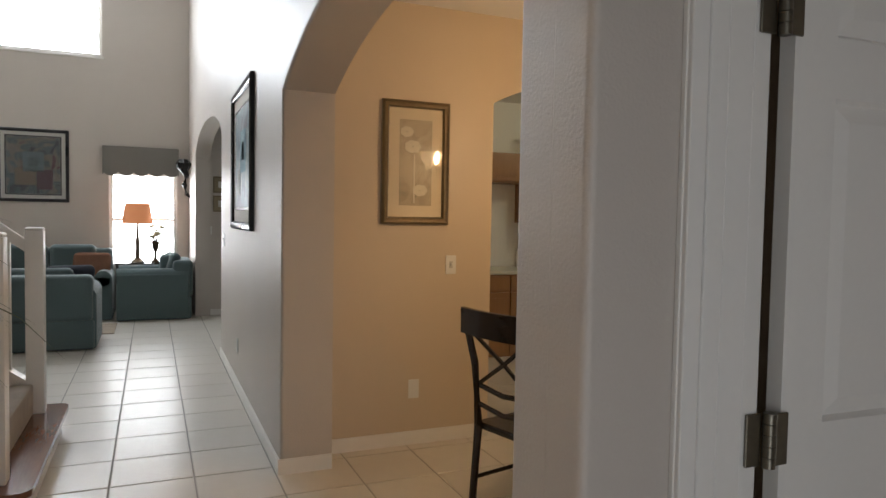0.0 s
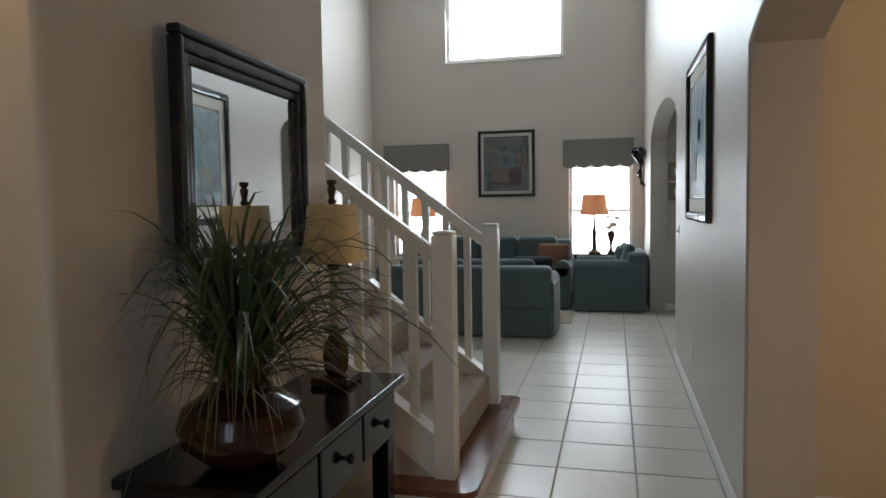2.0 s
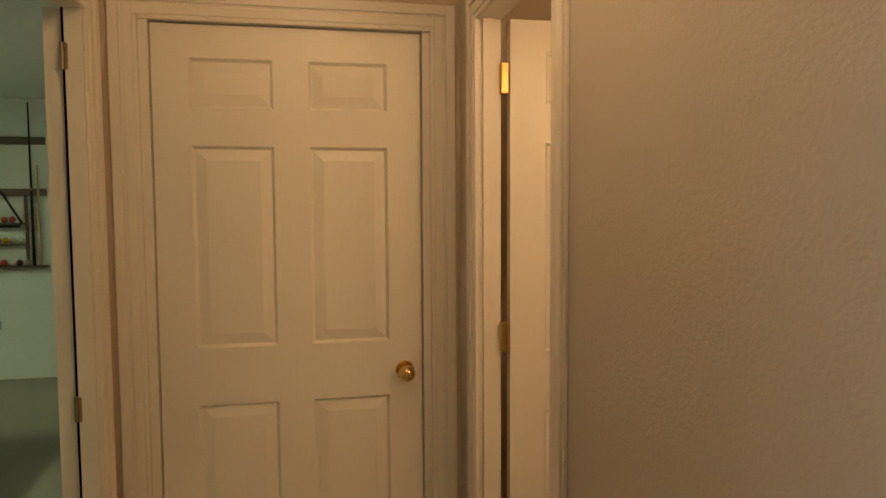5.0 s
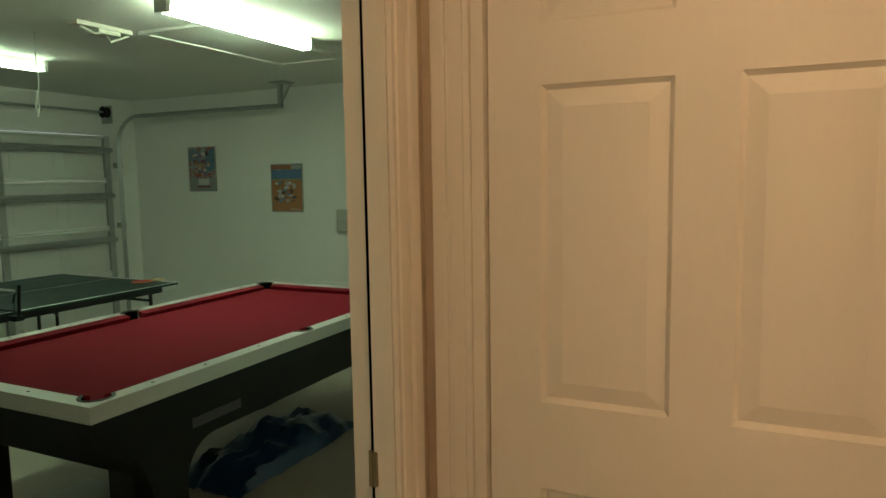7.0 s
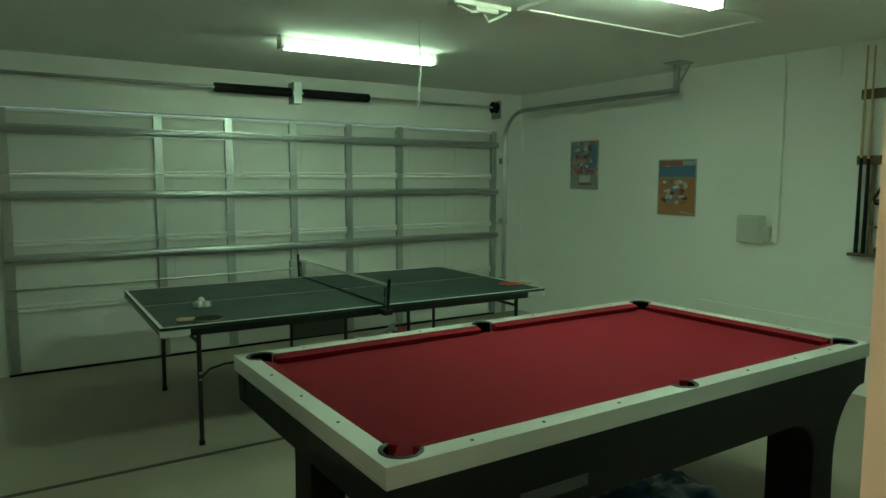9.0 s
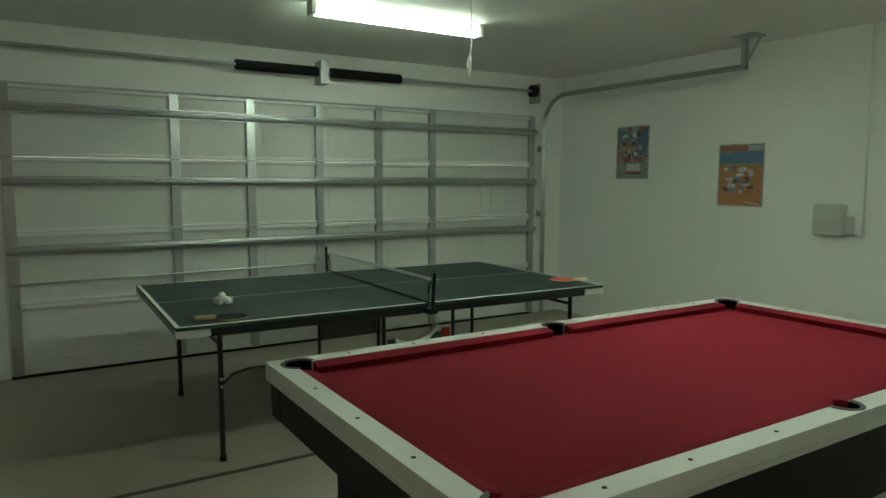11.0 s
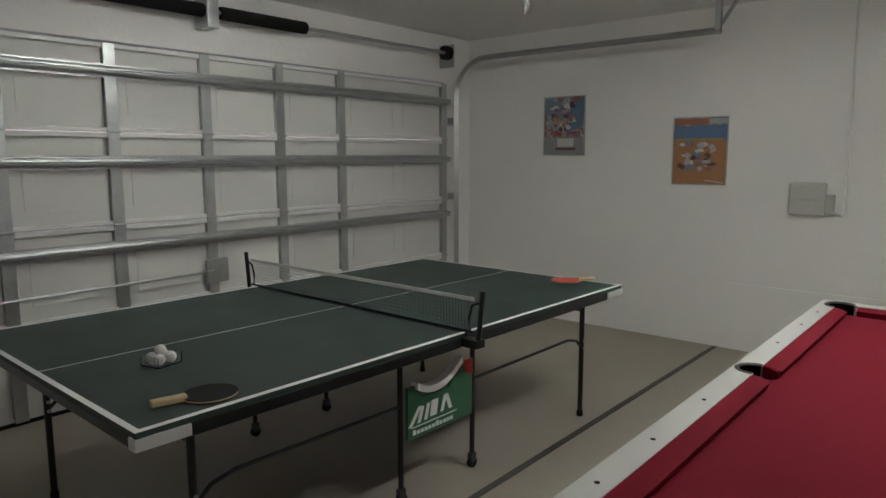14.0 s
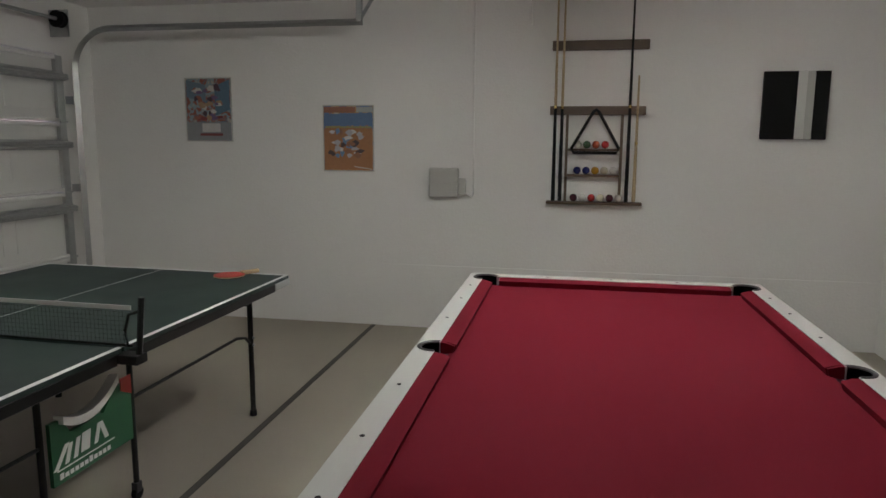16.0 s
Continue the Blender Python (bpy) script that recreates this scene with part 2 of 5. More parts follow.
def B(bm, x0, x1, y0, y1, z0, z1, bev=0.0, seg=2):
    vs = bmesh.ops.create_cube(bm, size=1)["verts"]
    for v in vs:
        v.co = ((x0 + x1) / 2 + v.co.x * (x1 - x0), (y0 + y1) / 2 + v.co.y * (y1 - y0), (z0 + z1) / 2 + v.co.z * (z1 - z0))
    if bev:
        es = list({e for v in vs for e in v.link_edges})
        bmesh.ops.bevel(bm, geom=es, offset=bev, segments=seg, profile=0.5, affect="EDGES")
    return bm


def box(x0, x1, y0, y1, z0, z1, bev=0.0, seg=2):
    return B(bmesh.new(), x0, x1, y0, y1, z0, z1, bev, seg)


def CY(bm, p0, p1, r0, r1=None, n=12):
    p0, p1 = Vector(p0), Vector(p1)
    r1 = r0 if r1 is None else r1
    turn = (p1 - p0).to_track_quat("Z", "Y").to_matrix().to_4x4()
    bmesh.ops.create_cone(bm, cap_ends=True, segments=n, radius1=r0, radius2=r1, depth=(p1 - p0).length, matrix=Matrix.Translation((p0 + p1) / 2) @ turn)
    return bm


def rod(p0, p1, r0, r1=None, n=12):
    return CY(bmesh.new(), p0, p1, r0, r1, n)


def tube(pts, r, n=8, bm=None):
    """A round bar through the points; r may be a list."""
    bm = bm or bmesh.new()
    pts = [Vector(p) for p in pts]
    rings = []
    for i, p in enumerate(pts):
        d = (pts[min(i + 1, len(pts) - 1)] - pts[max(i - 1, 0)]).normalized()
        q = d.to_track_quat("Z", "Y").to_matrix()
        rad = r[i] if isinstance(r, (list, tuple)) else r
        rings.append([bm.verts.new(p + q @ Vector((rad * math.cos(a), rad * math.sin(a), 0))) for a in (2 * math.pi * k / n for k in range(n))])
    for a, b in zip(rings, rings[1:]):
        for k in range(n):
            bm.faces.new((a[k], a[(k + 1) % n], b[(k + 1) % n], b[k]))
    bm.faces.new(rings[0][::-1])
    bm.faces.new(rings[-1])
    return bm


def lathe(prof, n=28, cx=0, cy=0, lobes=0, amount=0.0, bm=None, power=1.0, lid=True):
    """A turned shape from (radius, height) pairs; lobes give a fluted outline; power under 1 squares it off."""
    bm = bm or bmesh.new()
    rings = []
    for r, z in prof:
        ring = []
        for k in range(n):
            a = 2 * math.pi * k / n
            c, s = math.cos(a), math.sin(a)
            rr = r * (1 + amount * math.cos(lobes * a)) if lobes else r
            if power != 1.0:
                c, s = math.copysign(abs(c) ** power, c), math.copysign(abs(s) ** power, s)
            ring.append(bm.verts.new((cx + rr * c, cy + rr * s, z)))
        rings.append(ring)
    for a, b in zip(rings, rings[1:]):
        for k in range(n):
            bm.faces.new((a[k], a[(k + 1) % n], b[(k + 1) % n], b[k]))
    if lid:
        bm.faces.new(rings[0][::-1])
        bm.faces.new(rings[-1])
    return bm


def ball(c, r, n=12, squash=1.0, bm=None):
    bm = bm or bmesh.new()
    bmesh.ops.create_uvsphere(bm, u_segments=n, v_segments=max(6, n // 2 + 2), radius=r, matrix=Matrix.Translation(c) @ Matrix.Diagonal((1, 1, squash, 1)))
    return bm


def prism(poly, axis, a0, a1, bm=None):
    """A flat outline pushed from a0 to a1 along an axis. Outline in the two other axes, in order xyz."""
    bm = bm or bmesh.new()
    put = {"x": lambda p, a: (a, p[0], p[1]), "y": lambda p, a: (p[0], a, p[1]), "z": lambda p, a: (p[0], p[1], a)}[axis]
    lo, hi = [bm.verts.new(put(p, a0)) for p in poly], [bm.verts.new(put(p, a1)) for p in poly]
    n = len(poly)
    bm.faces.new(lo)
    bm.faces.new(hi[::-1])
    for k in range(n):
        bm.faces.new((lo[(k + 1) % n], lo[k], hi[k], hi[(k + 1) % n]))
    bmesh.ops.recalc_face_normals(bm, faces=bm.faces)
    return bm


def frame_bm(x0, x1, z0, z1, width, depth, bm=None):
    """A mitred picture frame in the xz plane, back at y = 0, front at y = -depth, with a stepped profile."""
    bm = bm or bmesh.new()
    prof = [(0, 0), (0, -depth * 0.7), (width * 0.25, -depth), (width * 0.55, -depth * 0.75), (width * 0.8, -depth * 0.85), (width, -depth * 0.4), (width, 0)]
    loops = []
    for i, d in prof:
        loops.append([bm.verts.new(p) for p in ((x0 + i, d, z0 + i), (x1 - i, d, z0 + i), (x1 - i, d, z1 - i), (x0 + i, d, z1 - i))])
    for a, b in zip(loops, loops[1:]):
        for k in range(4):
            bm.faces.new((a[k], a[(k + 1) % 4], b[(k + 1) % 4], b[k]))
    bmesh.ops.recalc_face_normals(bm, faces=bm.faces)
    return bm


def soften(bm, test, r=0.018, seg=8):
    """Rounds the edges both of whose ends pass the test, like plaster over a bullnose bead."""
    es = [e for e in bm.edges if all(test(v.co) for v in e.verts)]
    bmesh.ops.bevel(bm, geom=es, offset=r, segments=seg, profile=0.5, affect="EDGES", clamp_overlap=True)
    return bm


def weigh_normals(me, sharp):
    """Corner normals led by the larger faces, so that flats stay flat beside rounded edges."""
    limit = math.cos(radians(sharp))
    normals, areas = [p.normal.copy() for p in me.polygons], [p.area for p in me.polygons]
    around = [[] for _ in me.vertices]
    for p in me.polygons:
        for v in p.vertices:
            around[v].append(p.index)
    out = []
    for p in me.polygons:
        own = normals[p.index]
        for v in p.vertices:
            total = Vector((0, 0, 0))
            for q in around[v]:
                if normals[q].dot(own) > limit:
                    total += normals[q] * areas[q]
            out.append(total.normalized() if total.length > 1e-12 else own)
    me.normals_split_custom_set(out)


def mesh_of(name, bm, material, sharp=38):
    me = bpy.data.meshes.new(name)
    bm.to_mesh(me)
    bm.free()
    me.materials.append(material)
    if sharp:
        me.polygons.foreach_set("use_smooth", [True] * len(me.polygons))
        me.set_sharp_from_angle(angle=radians(sharp))
        if len(me.polygons) < 4000:
            weigh_normals(me, sharp)
    return me


def thing(name, label, category, at=(0, 0, 0), turn=0, group="", kind=""):
    ob = new(name)
    ob.empty_display_size = 0.1
    ob.matrix_basis = pose(*at, 0, 0, turn)
    return tagged(ob, label, category, group, kind)


def part(name, bm, material, parent, label="", at=None, sharp=38):
    """One mesh under a thing; the shape is in the thing's own axes unless at is given."""
    ob = new(name, mesh_of(name, bm, material, sharp))
    ob.parent = parent
    if at:
        ob.matrix_basis = at
    return tagged(ob, label)


def solo(name, bm, material, label, category, group="", kind="", sharp=38):
    return tagged(new(name, mesh_of(name, bm, material, sharp)), label, category, group, kind)


def wall(name, bm, material=None, label="", category="wall"):
    return solo(name, bm, material or M_wall, label or "painted plaster wall, smooth taupe finish", category, kind="structure", sharp=0)

# ---- the structure ----
GZ = -0.093
# hall wall with the wide arch into the dining room


def arch_poly(a0, a1, foot, spring, rise, top, lo, hi, n=24, flat=False):
    """The outline of a wall from lo to hi, floor to top, with an arched opening from a0 to a1."""
    mid, half = (a0 + a1) / 2, (a1 - a0) / 2
    if flat:
        rad = (half * half + rise * rise) / (2 * rise)
        ds = [-half + 2 * half * k / n for k in range(n + 1)]
        curve = [(mid + d, spring + math.sqrt(rad * rad - d * d) - (rad - rise)) for d in ds]
    else:
        curve = [(mid - half * math.cos(math.pi * k / n), spring + rise * math.sin(math.pi * k / n)) for k in range(n + 1)]
    return [(lo, foot), (a0, foot)] + curve + [(a1, foot), (hi, foot), (hi, top), (lo, top)]


TOP = 5.4
bm = prism(arch_poly(1.25, 3.843, 0, 2.115, 0.25, TOP, 1.121, 7.3, flat=True), "x", 0.70, 0.99)
soften(bm, lambda c: abs(c.x - 0.70) < 0.001 and 1.24 < c.y < 3.85 and c.z < 2.6)
wall("wall_hall", bm)
bm = prism(arch_poly(7.32, 10.2, 0, 2.2, 0.36, TOP, 7.301, 11.3), "x", 0.70, 0.90)
for v in bm.verts:
    v.co.x -= 0.03 * (v.co.y - 7.3)
wall("wall_living_east", bm)
wall("wall_passage_beyond_arch", box(0.68, 3.6, 10.25, 10.37, 0, 2.8), label="tan painted wall beyond the arch")
wall("wall_nook_east", box(3.4, 3.52, 7.05, 10.25, 0, 2.8), M_wall_tan_lamplit)
wall("wall_dining_north", prism(arch_poly(2.10, 3.62, 0, 2.19, 0.19, 2.75, 0.991, 4.4, flat=True), "y", 4.075, 4.19), M_wall_tan_lamplit, "tan painted wall with an arched opening to the kitchen")
wall("wall_dining_east", box(4.4, 4.52, 0.6, 4.2, 0, 2.75), M_wall_tan_lamplit)
wall("wall_dining_south", box(0.99, 4.4, 1.13, 1.24, 0, 2.75), M_wall_tan_lamplit)
wall("ceiling_dining", box(0.99, 4.52, 1.13, 4.19, 2.75, 2.85), M_ceil, "white textured ceiling over the dining room", "ceiling")
# closet front beside the entry
bm = soften(box(0.70, 0.985, 1.01, 1.12, 0, TOP), lambda c: c.x < 0.71 and c.y < 1.02)
B(bm, 0.985, 2.0, 1.01, 1.12, 2.12, TOP)
B(bm, 1.95, 2.4, 1.01, 1.12, 0, 2.12)
wall("wall_entry_closet", bm)
wall("wall_entry_east", box(2.0, 2.12, -1.5, 1.01, 0, TOP))
bm = box(-1.02, -0.6, -1.62, -1.5, 0, TOP)
B(bm, -0.6, 0.4, -1.62, -1.5, 2.1, TOP)
B(bm, 0.4, 2.12, -1.62, -1.5, 0, TOP)
wall("wall_entry_south", bm)
# mirror wall, passage walls
wall("wall_mirror", soften(box(-1.21, -1.075, 1.93, 3.45, 0, TOP), lambda c: c.x > -1.08 and c.y < 1.94, 0.022))
bm = box(-1.995, -1.21, 1.93, 2.0, 0, TOP)
B(bm, -2.69, -1.995, 1.93, 2.0, 2.05, TOP)
B(bm, -2.90, -2.69, 1.93, 2.0, 0, TOP)
wall("wall_bathroom", bm)
# passage walls: warm lamplight is put into the paint colour
bm = box(-3.02, -2.90, 0.85, 0.957, 0, TOP)
B(bm, -3.02, -2.90, 0.957, 1.832, 2.05, TOP)
B(bm, -3.02, -2.90, 1.832, 2.0, 0, TOP)
wall("wall_linen_closet", bm, M_wall_tan_lamplit)
bm = box(-1.92, -0.9, 0.79, 0.85, GZ, TOP)
B(bm, -2.80, -1.92, 0.79, 0.85, 2.05, TOP)
B(bm, -3.02, -2.80, 0.79, 0.85, GZ, TOP)
wall("wall_house_garage", bm, M_wall_tan_lamplit)
wall("wall_entry_west", box(-1.02, -0.9, -1.5, 0.79, 0, TOP))
wall("wall_linen_back", box(-3.7, -3.58, 0.85, 2.0, 0, 2.5), M_wall_tan_lamplit)
wall("ceiling_passage", box(-3.6, -1.1, 0.85, 1.93, 2.45, 2.52), M_ceil, "white textured ceiling of the passage", "ceiling")
bm = box(-3.6, -3.48, 2.0, 4.0, 0, 2.5)
B(bm, -3.6, -1.21, 3.4, 3.45, 0, 2.5)
wall("wall_bathroom_inner", bm, M_wall_tan_lamplit)
wall("ceiling_bathroom", box(-3.6, -1.21, 2.0, 3.45, 2.45, 2.52), M_ceil, "white ceiling of the bathroom", "ceiling")
# stair walls and living room
wall("wall_stair_south", box(-3.9, -1.21, 3.45, 3.57, 0, TOP))
wall("wall_living_west", box(-3.82, -3.70, 3.57, 11.3, 0, TOP))
bm = box(-3.82, -3.34, 11.3, 11.46, 0, TOP)
B(bm, -3.34, -2.45, 11.3, 11.46, 0, 0.62)
B(bm, -3.34, -2.45, 11.3, 11.46, 2.05, TOP)
B(bm, -2.45, -0.53, 11.3, 11.46, 0, 3.70)
B(bm, -2.45, -2.44, 11.3, 11.46, 3.70, TOP)
B(bm, -0.61, -0.53, 11.3, 11.46, 3.70, TOP)
B(bm, -0.53, 0.41, 11.3, 11.46, 0, 0.62)
B(bm, -0.53, 0.41, 11.3, 11.46, 2.05, TOP)
B(bm, 0.41, 0.90, 11.3, 11.46, 0, TOP)
n = 18
curve = [(-1.525 + 0.915 * math.cos(math.pi * k / n), 4.66 + 0.34 * math.sin(math.pi * k / n)) for k in range(n + 1)]
prism([(-0.61, TOP)] + curve + [(-2.44, TOP)], "y", 11.3, 11.46, bm)
wall("wall_living_north", bm)
wall("ceiling_great_room", box(-3.9, 2.12, -1.62, 11.46, TOP, TOP + 0.1), M_ceil, "white ceiling high over hall and living room", "ceiling")
# kitchen and nook
wall("wall_kitchen_north", box(1.1, 6.5, 6.93, 7.05, 0, 2.75), M_gwall, "pale painted kitchen wall")
wall("wall_kitchen_west", box(0.99, 1.1, 4.19, 7.0, 0, 2.75), M_wall_tan_lamplit)
wall("wall_kitchen_east", box(6.5, 6.62, 4.0, 7.0, 0, 2.75), M_gwall, "pale painted kitchen wall")
wall("ceiling_kitchen", box(0.80, 6.62, 4.19, 10.4, 2.75, 2.85), M_ceil, "white kitchen ceiling", "ceiling")
# daylight beyond the living room windows
solo("backdrop_daylight", box(-4.4, 1.4, 12.6, 12.62, 0, 5.4), M_day, "overexposed daylight outside the living room windows", "backdrop", kind="structure")
# garage shell
bm = box(-7.75, -7.605, -5.6, 0.79, GZ, 2.48)
B(bm, -7.605, -7.597, -2.9, 0.79, GZ, 0.42)
wall("wall_garage_west", bm, M_gwall, "white painted block wall with a faint course ledge")
bm = box(-7.605, -7.21, -5.58, -5.43, GZ, 2.48)
B(bm, -7.21, -2.34, -5.58, -5.43, 2.06, 2.48)
B(bm, -2.34, -1.88, -5.58, -5.43, GZ, 2.48)
wall("wall_garage_south", bm, M_gwall, "white painted wall round the garage door")
wall("wall_garage_east", box(-1.88, -1.76, -5.58, 0.79, GZ, 2.48), M_gwall, "white painted garage wall")
bm = box(-7.75, -2.80, 0.782, 0.788, GZ, 2.48)
B(bm, -2.80, -1.92, 0.782, 0.788, 2.05, 2.48)
B(bm, -1.92, -1.88, 0.782, 0.788, GZ, 2.48)
wall("wall_garage_north", bm, M_gwall, "white painted garage wall with the house door")
wall("wall_garage_north_core", box(-7.75, -3.02, 0.79, 0.9, GZ, 2.6), M_gwall, "white painted garage wall")
wall("ceiling_garage", box(-7.75, -1.76, -5.6, 0.9, 2.48, 2.58), M_ceil, "flat white garage ceiling", "ceiling")
bm = box(-7.75, -1.76, -2.96, 0.79, GZ - 0.12, GZ)
B(bm, -7.75, -1.76, -5.9, -3.00, GZ - 0.12, GZ)
B(bm, -7.75, -1.76, -3.00, -2.96, GZ - 0.12, GZ - 0.006)
floor_g = solo("floor_garage", bm, M_gfloor, "speckled tan-grey coated concrete garage floor", "floor", kind="structure")
part("floor_joint", box(-7.6, -1.9, -2.998, -2.962, GZ - 0.005, GZ + 0.001), M_tape, floor_g, "dark joint strip")
# door threshold
solo("trim_threshold", box(-2.765, -1.92, 0.76, 0.865, GZ, 0.012, 0.004), M_steel, "worn metal threshold of the garage door", "threshold", kind="structure")


# baseboards
def base(x0, x1, y0, y1):
    bm = box(x0, x1, y0, y1, 0, 0.075)
    B(bm, x0 + (0.003 if x1 - x0 < 0.05 else 0), x1 - (0.003 if x1 - x0 < 0.05 else 0), y0 + (0.003 if y1 - y0 < 0.05 else 0), y1 - (0.003 if y1 - y0 < 0.05 else 0), 0.075, 0.086)
    return solo("baseboard", bm, M_white, "white painted wooden baseboard along the wall", "baseboard", kind="structure")


base(0.686, 0.699, 3.84, 7.3)
base(0.686, 0.99, 3.829, 3.842)
base(0.99, 2.10, 4.061, 4.074)
base(0.686, 0.699, 1.01, 1.26)
base(0.686, 0.99, 1.251, 1.264)
base(-1.074, -1.061, 1.93, 3.45)
base(-1.955, -1.075, 1.916, 1.929)
base(0.68, 2.5, 10.236, 10.249)
base(-2.45, -0.7, 11.286, 11.299)


def casing(x0, x1, top, width=0.06, depth=0.018, foot=0.0, name="door_casing"):
    """A moulded door casing in the xz plane, back at y = 0, facing -y, round an opening from x0 to x1."""
    bm = bmesh.new()
    for w0, w1, d in ((0.0, width, depth * 0.55), (width * 0.15, width * 0.5, depth * 0.8), (width * 0.6, width - 0.0025, depth)):
        B(bm, x0 - w1, x0 - w0, -d, 0, foot, top + w1, 0.002, 1)
        B(bm, x1 + w0, x1 + w1, -d, 0, foot, top + w1, 0.002, 1)
        B(bm, x0 - w0, x1 + w0, -d, 0, top + w0, top + w1, 0.002, 1)
    return bm


def six_panel_leaf(width, height, knob_side=1, thick=0.035):
    """A door leaf in the xz plane from x = 0, front face at y = 0, with six raised panels on both faces."""
    bm = bmesh.new()
    stile, mid = 0.108, 0.108
    pw = (width - 2 * stile - mid) / 2
    rows = [(0.20, 0.86), (1.04, 1.665), (1.78, 1.93)]
    xs = [(stile, stile + pw), (stile + pw + mid, width - stile)]
    B(bm, 0, width, 0.0131, thick - 0.0131, 0, height)
    for y0, y1 in ((0, 0.0132), (thick - 0.0132, thick)):
        for a, b in ((0, stile), (stile + pw, stile + pw + mid), (width - stile, width)):
            B(bm, a, b, y0, y1, 0, height)
        for a, b in xs:
            zs = [0] + [v for r in rows for v in r] + [height]
            for k in range(0, len(zs), 2):
                B(bm, a, b, y0, y1, zs[k], zs[k + 1])
            for z0, z1 in rows:
                front = y0 == 0
                o, f = (0.0132, 0.003) if front else (thick - 0.0132, thick - 0.003)
                ins, slope = 0.009, 0.034
                lo = [bm.verts.new(p) for p in ((a + ins, o, z0 + ins), (b - ins, o, z0 + ins), (b - ins, o, z1 - ins), (a + ins, o, z1 - ins))]
                ii = ins + slope
                hi = [bm.verts.new(p) for p in ((a + ii, f, z0 + ii), (b - ii, f, z0 + ii), (b - ii, f, z1 - ii), (a + ii, f, z1 - ii))]
                bm.faces.new(hi)
                for k in range(4):
                    bm.faces.new((lo[k], lo[(k + 1) % 4], hi[(k + 1) % 4], hi[k]))
                # sticking moulding round the panel
                for e in range(4):
                    p = [(a, z0), (b, z0), (b, z1), (a, z1)][e]
                    q = [(a, z0), (b, z0), (b, z1), (a, z1)][(e + 1) % 4]
                    pi = [(a + ins, z0 + ins), (b - ins, z0 + ins), (b - ins, z1 - ins), (a + ins, z1 - ins)][e]
                    qi = [(a + ins, z0 + ins), (b - ins, z0 + ins), (b - ins, z1 - ins), (a + ins, z1 - ins)][(e + 1) % 4]
                    yf = 0 if front else thick
                    bm.faces.new([bm.verts.new(v) for v in ((p[0], yf, p[1]), (q[0], yf, q[1]), (qi[0], o, qi[1]), (pi[0], o, pi[1]))])
    bmesh.ops.recalc_face_normals(bm, faces=bm.faces)
    return bm


def knob_bm(x, z, y=0.0):
    bm = bmesh.new()
    CY(bm, (x, y, z), (x, y - 0.008, z), 0.032, 0.030, 20)
    CY(bm, (x, y - 0.008, z), (x, y - 0.035, z), 0.012, 0.010, 12)
    ball((x, y - 0.052, z), 0.027, 16, 1.0, bm)
    return bm


def hinge_bm(x, y, z):
    bm = box(x - 0.018, x + 0.018, y - 0.002, y + 0.002, z - 0.045, z + 0.045, 0.001, 1)
    CY(bm, (x, y - 0.006, z - 0.046), (x, y - 0.006, z + 0.046), 0.006, n=10)
    return bm


# linen closet door in the west wall of the passage, shut
d1 = thing("door_1", "shut white six-panel door with brass knob", "door", (-2.918, 0.987, 0.012), 90, kind="structure")
LW = 0.815
part("leaf", six_panel_leaf(LW, 2.03), M_door, d1, sharp=6)
part("door_handle", knob_bm(0.757, 0.94), M_brass, d1, "polished brass knob")
part("door_casing", casing(-0.03, LW + 0.028, 2.045, 0.083), M_door, d1, at=pose(0, -0.0185, -0.012))
bm = box(-0.03, -0.004, -0.0175, 0.03, -0.012, 2.06)
B(bm, LW + 0.004, LW + 0.028, -0.0175, 0.03, -0.012, 2.06)
B(bm, -0.004, LW + 0.004, -0.0175, 0.03, 2.034, 2.06)
part("jamb", bm, M_door, d1)
# garage door to the house: frame here, leaf swung into the garage
d2 = thing("door_2", "white door frame with the leaf swung open into the garage", "door", (-1.95, 0.85, 0), 180, kind="structure")
part("door_casing", casing(0.0, 0.805, 2.03, 0.095), M_door, d2)
bm = box(-0.03, -0.01, 0, 0.062, 0, 2.05)
B(bm, 0.80, 0.85, 0, 0.046, 0, 2.05)
B(bm, -0.01, 0.80, 0, 0.062, 2.03, 2.05)
B(bm, -0.01, 0.002, 0.015, 0.045, 0, 2.03)
part("jamb", bm, M_door, d2)
part("leaf", six_panel_leaf(0.76, 2.02, 1, 0.048), M_door, d2, at=pose(0.822, 0.056, 0.01, 0, 0, 5), sharp=6)
# black strip put in to darken the gap between jamb and open leaf
part("gap_strip", box(0.801, 0.824, 0.0465, 0.053, 0, 2.03), M_hole, d2, "black strip added for the dark hinge gap")
for z in (0.28, 0.93, 1.90):
    hg = box(0.793, 0.806, 0.038, 0.0455, z - 0.035, z + 0.035, 0.001, 1)
    CY(hg, (0.799, 0.052, z - 0.036), (0.799, 0.052, z + 0.036), 0.0055, n=10)
    part("hinge", hg, M_nickel, d2, "aged brass hinge")
# bathroom door: frame, leaf swung inwards
d3 = thing("door_3", "white six-panel door swung open into a lit room", "door", (-2.69, 1.93, 0), 0, kind="structure")
part("door_casing", casing(0.022, 0.655, 2.03, 0.078), M_door, d3)
bm = box(0, 0.02, 0, 0.07, 0, 2.05)
B(bm, 0.657, 0.694, 0, 0.07, 0, 2.05)
B(bm, 0.02, 0.657, 0, 0.07, 2.03, 2.05)
B(bm, 0.02, 0.032, 0.015, 0.045, 0, 2.03)
part("jamb", bm, M_door, d3)
part("leaf", six_panel_leaf(0.62, 2.02), M_door, d3, at=pose(0.034, 0.095, 0.01, 0, 0, 89), sharp=6)
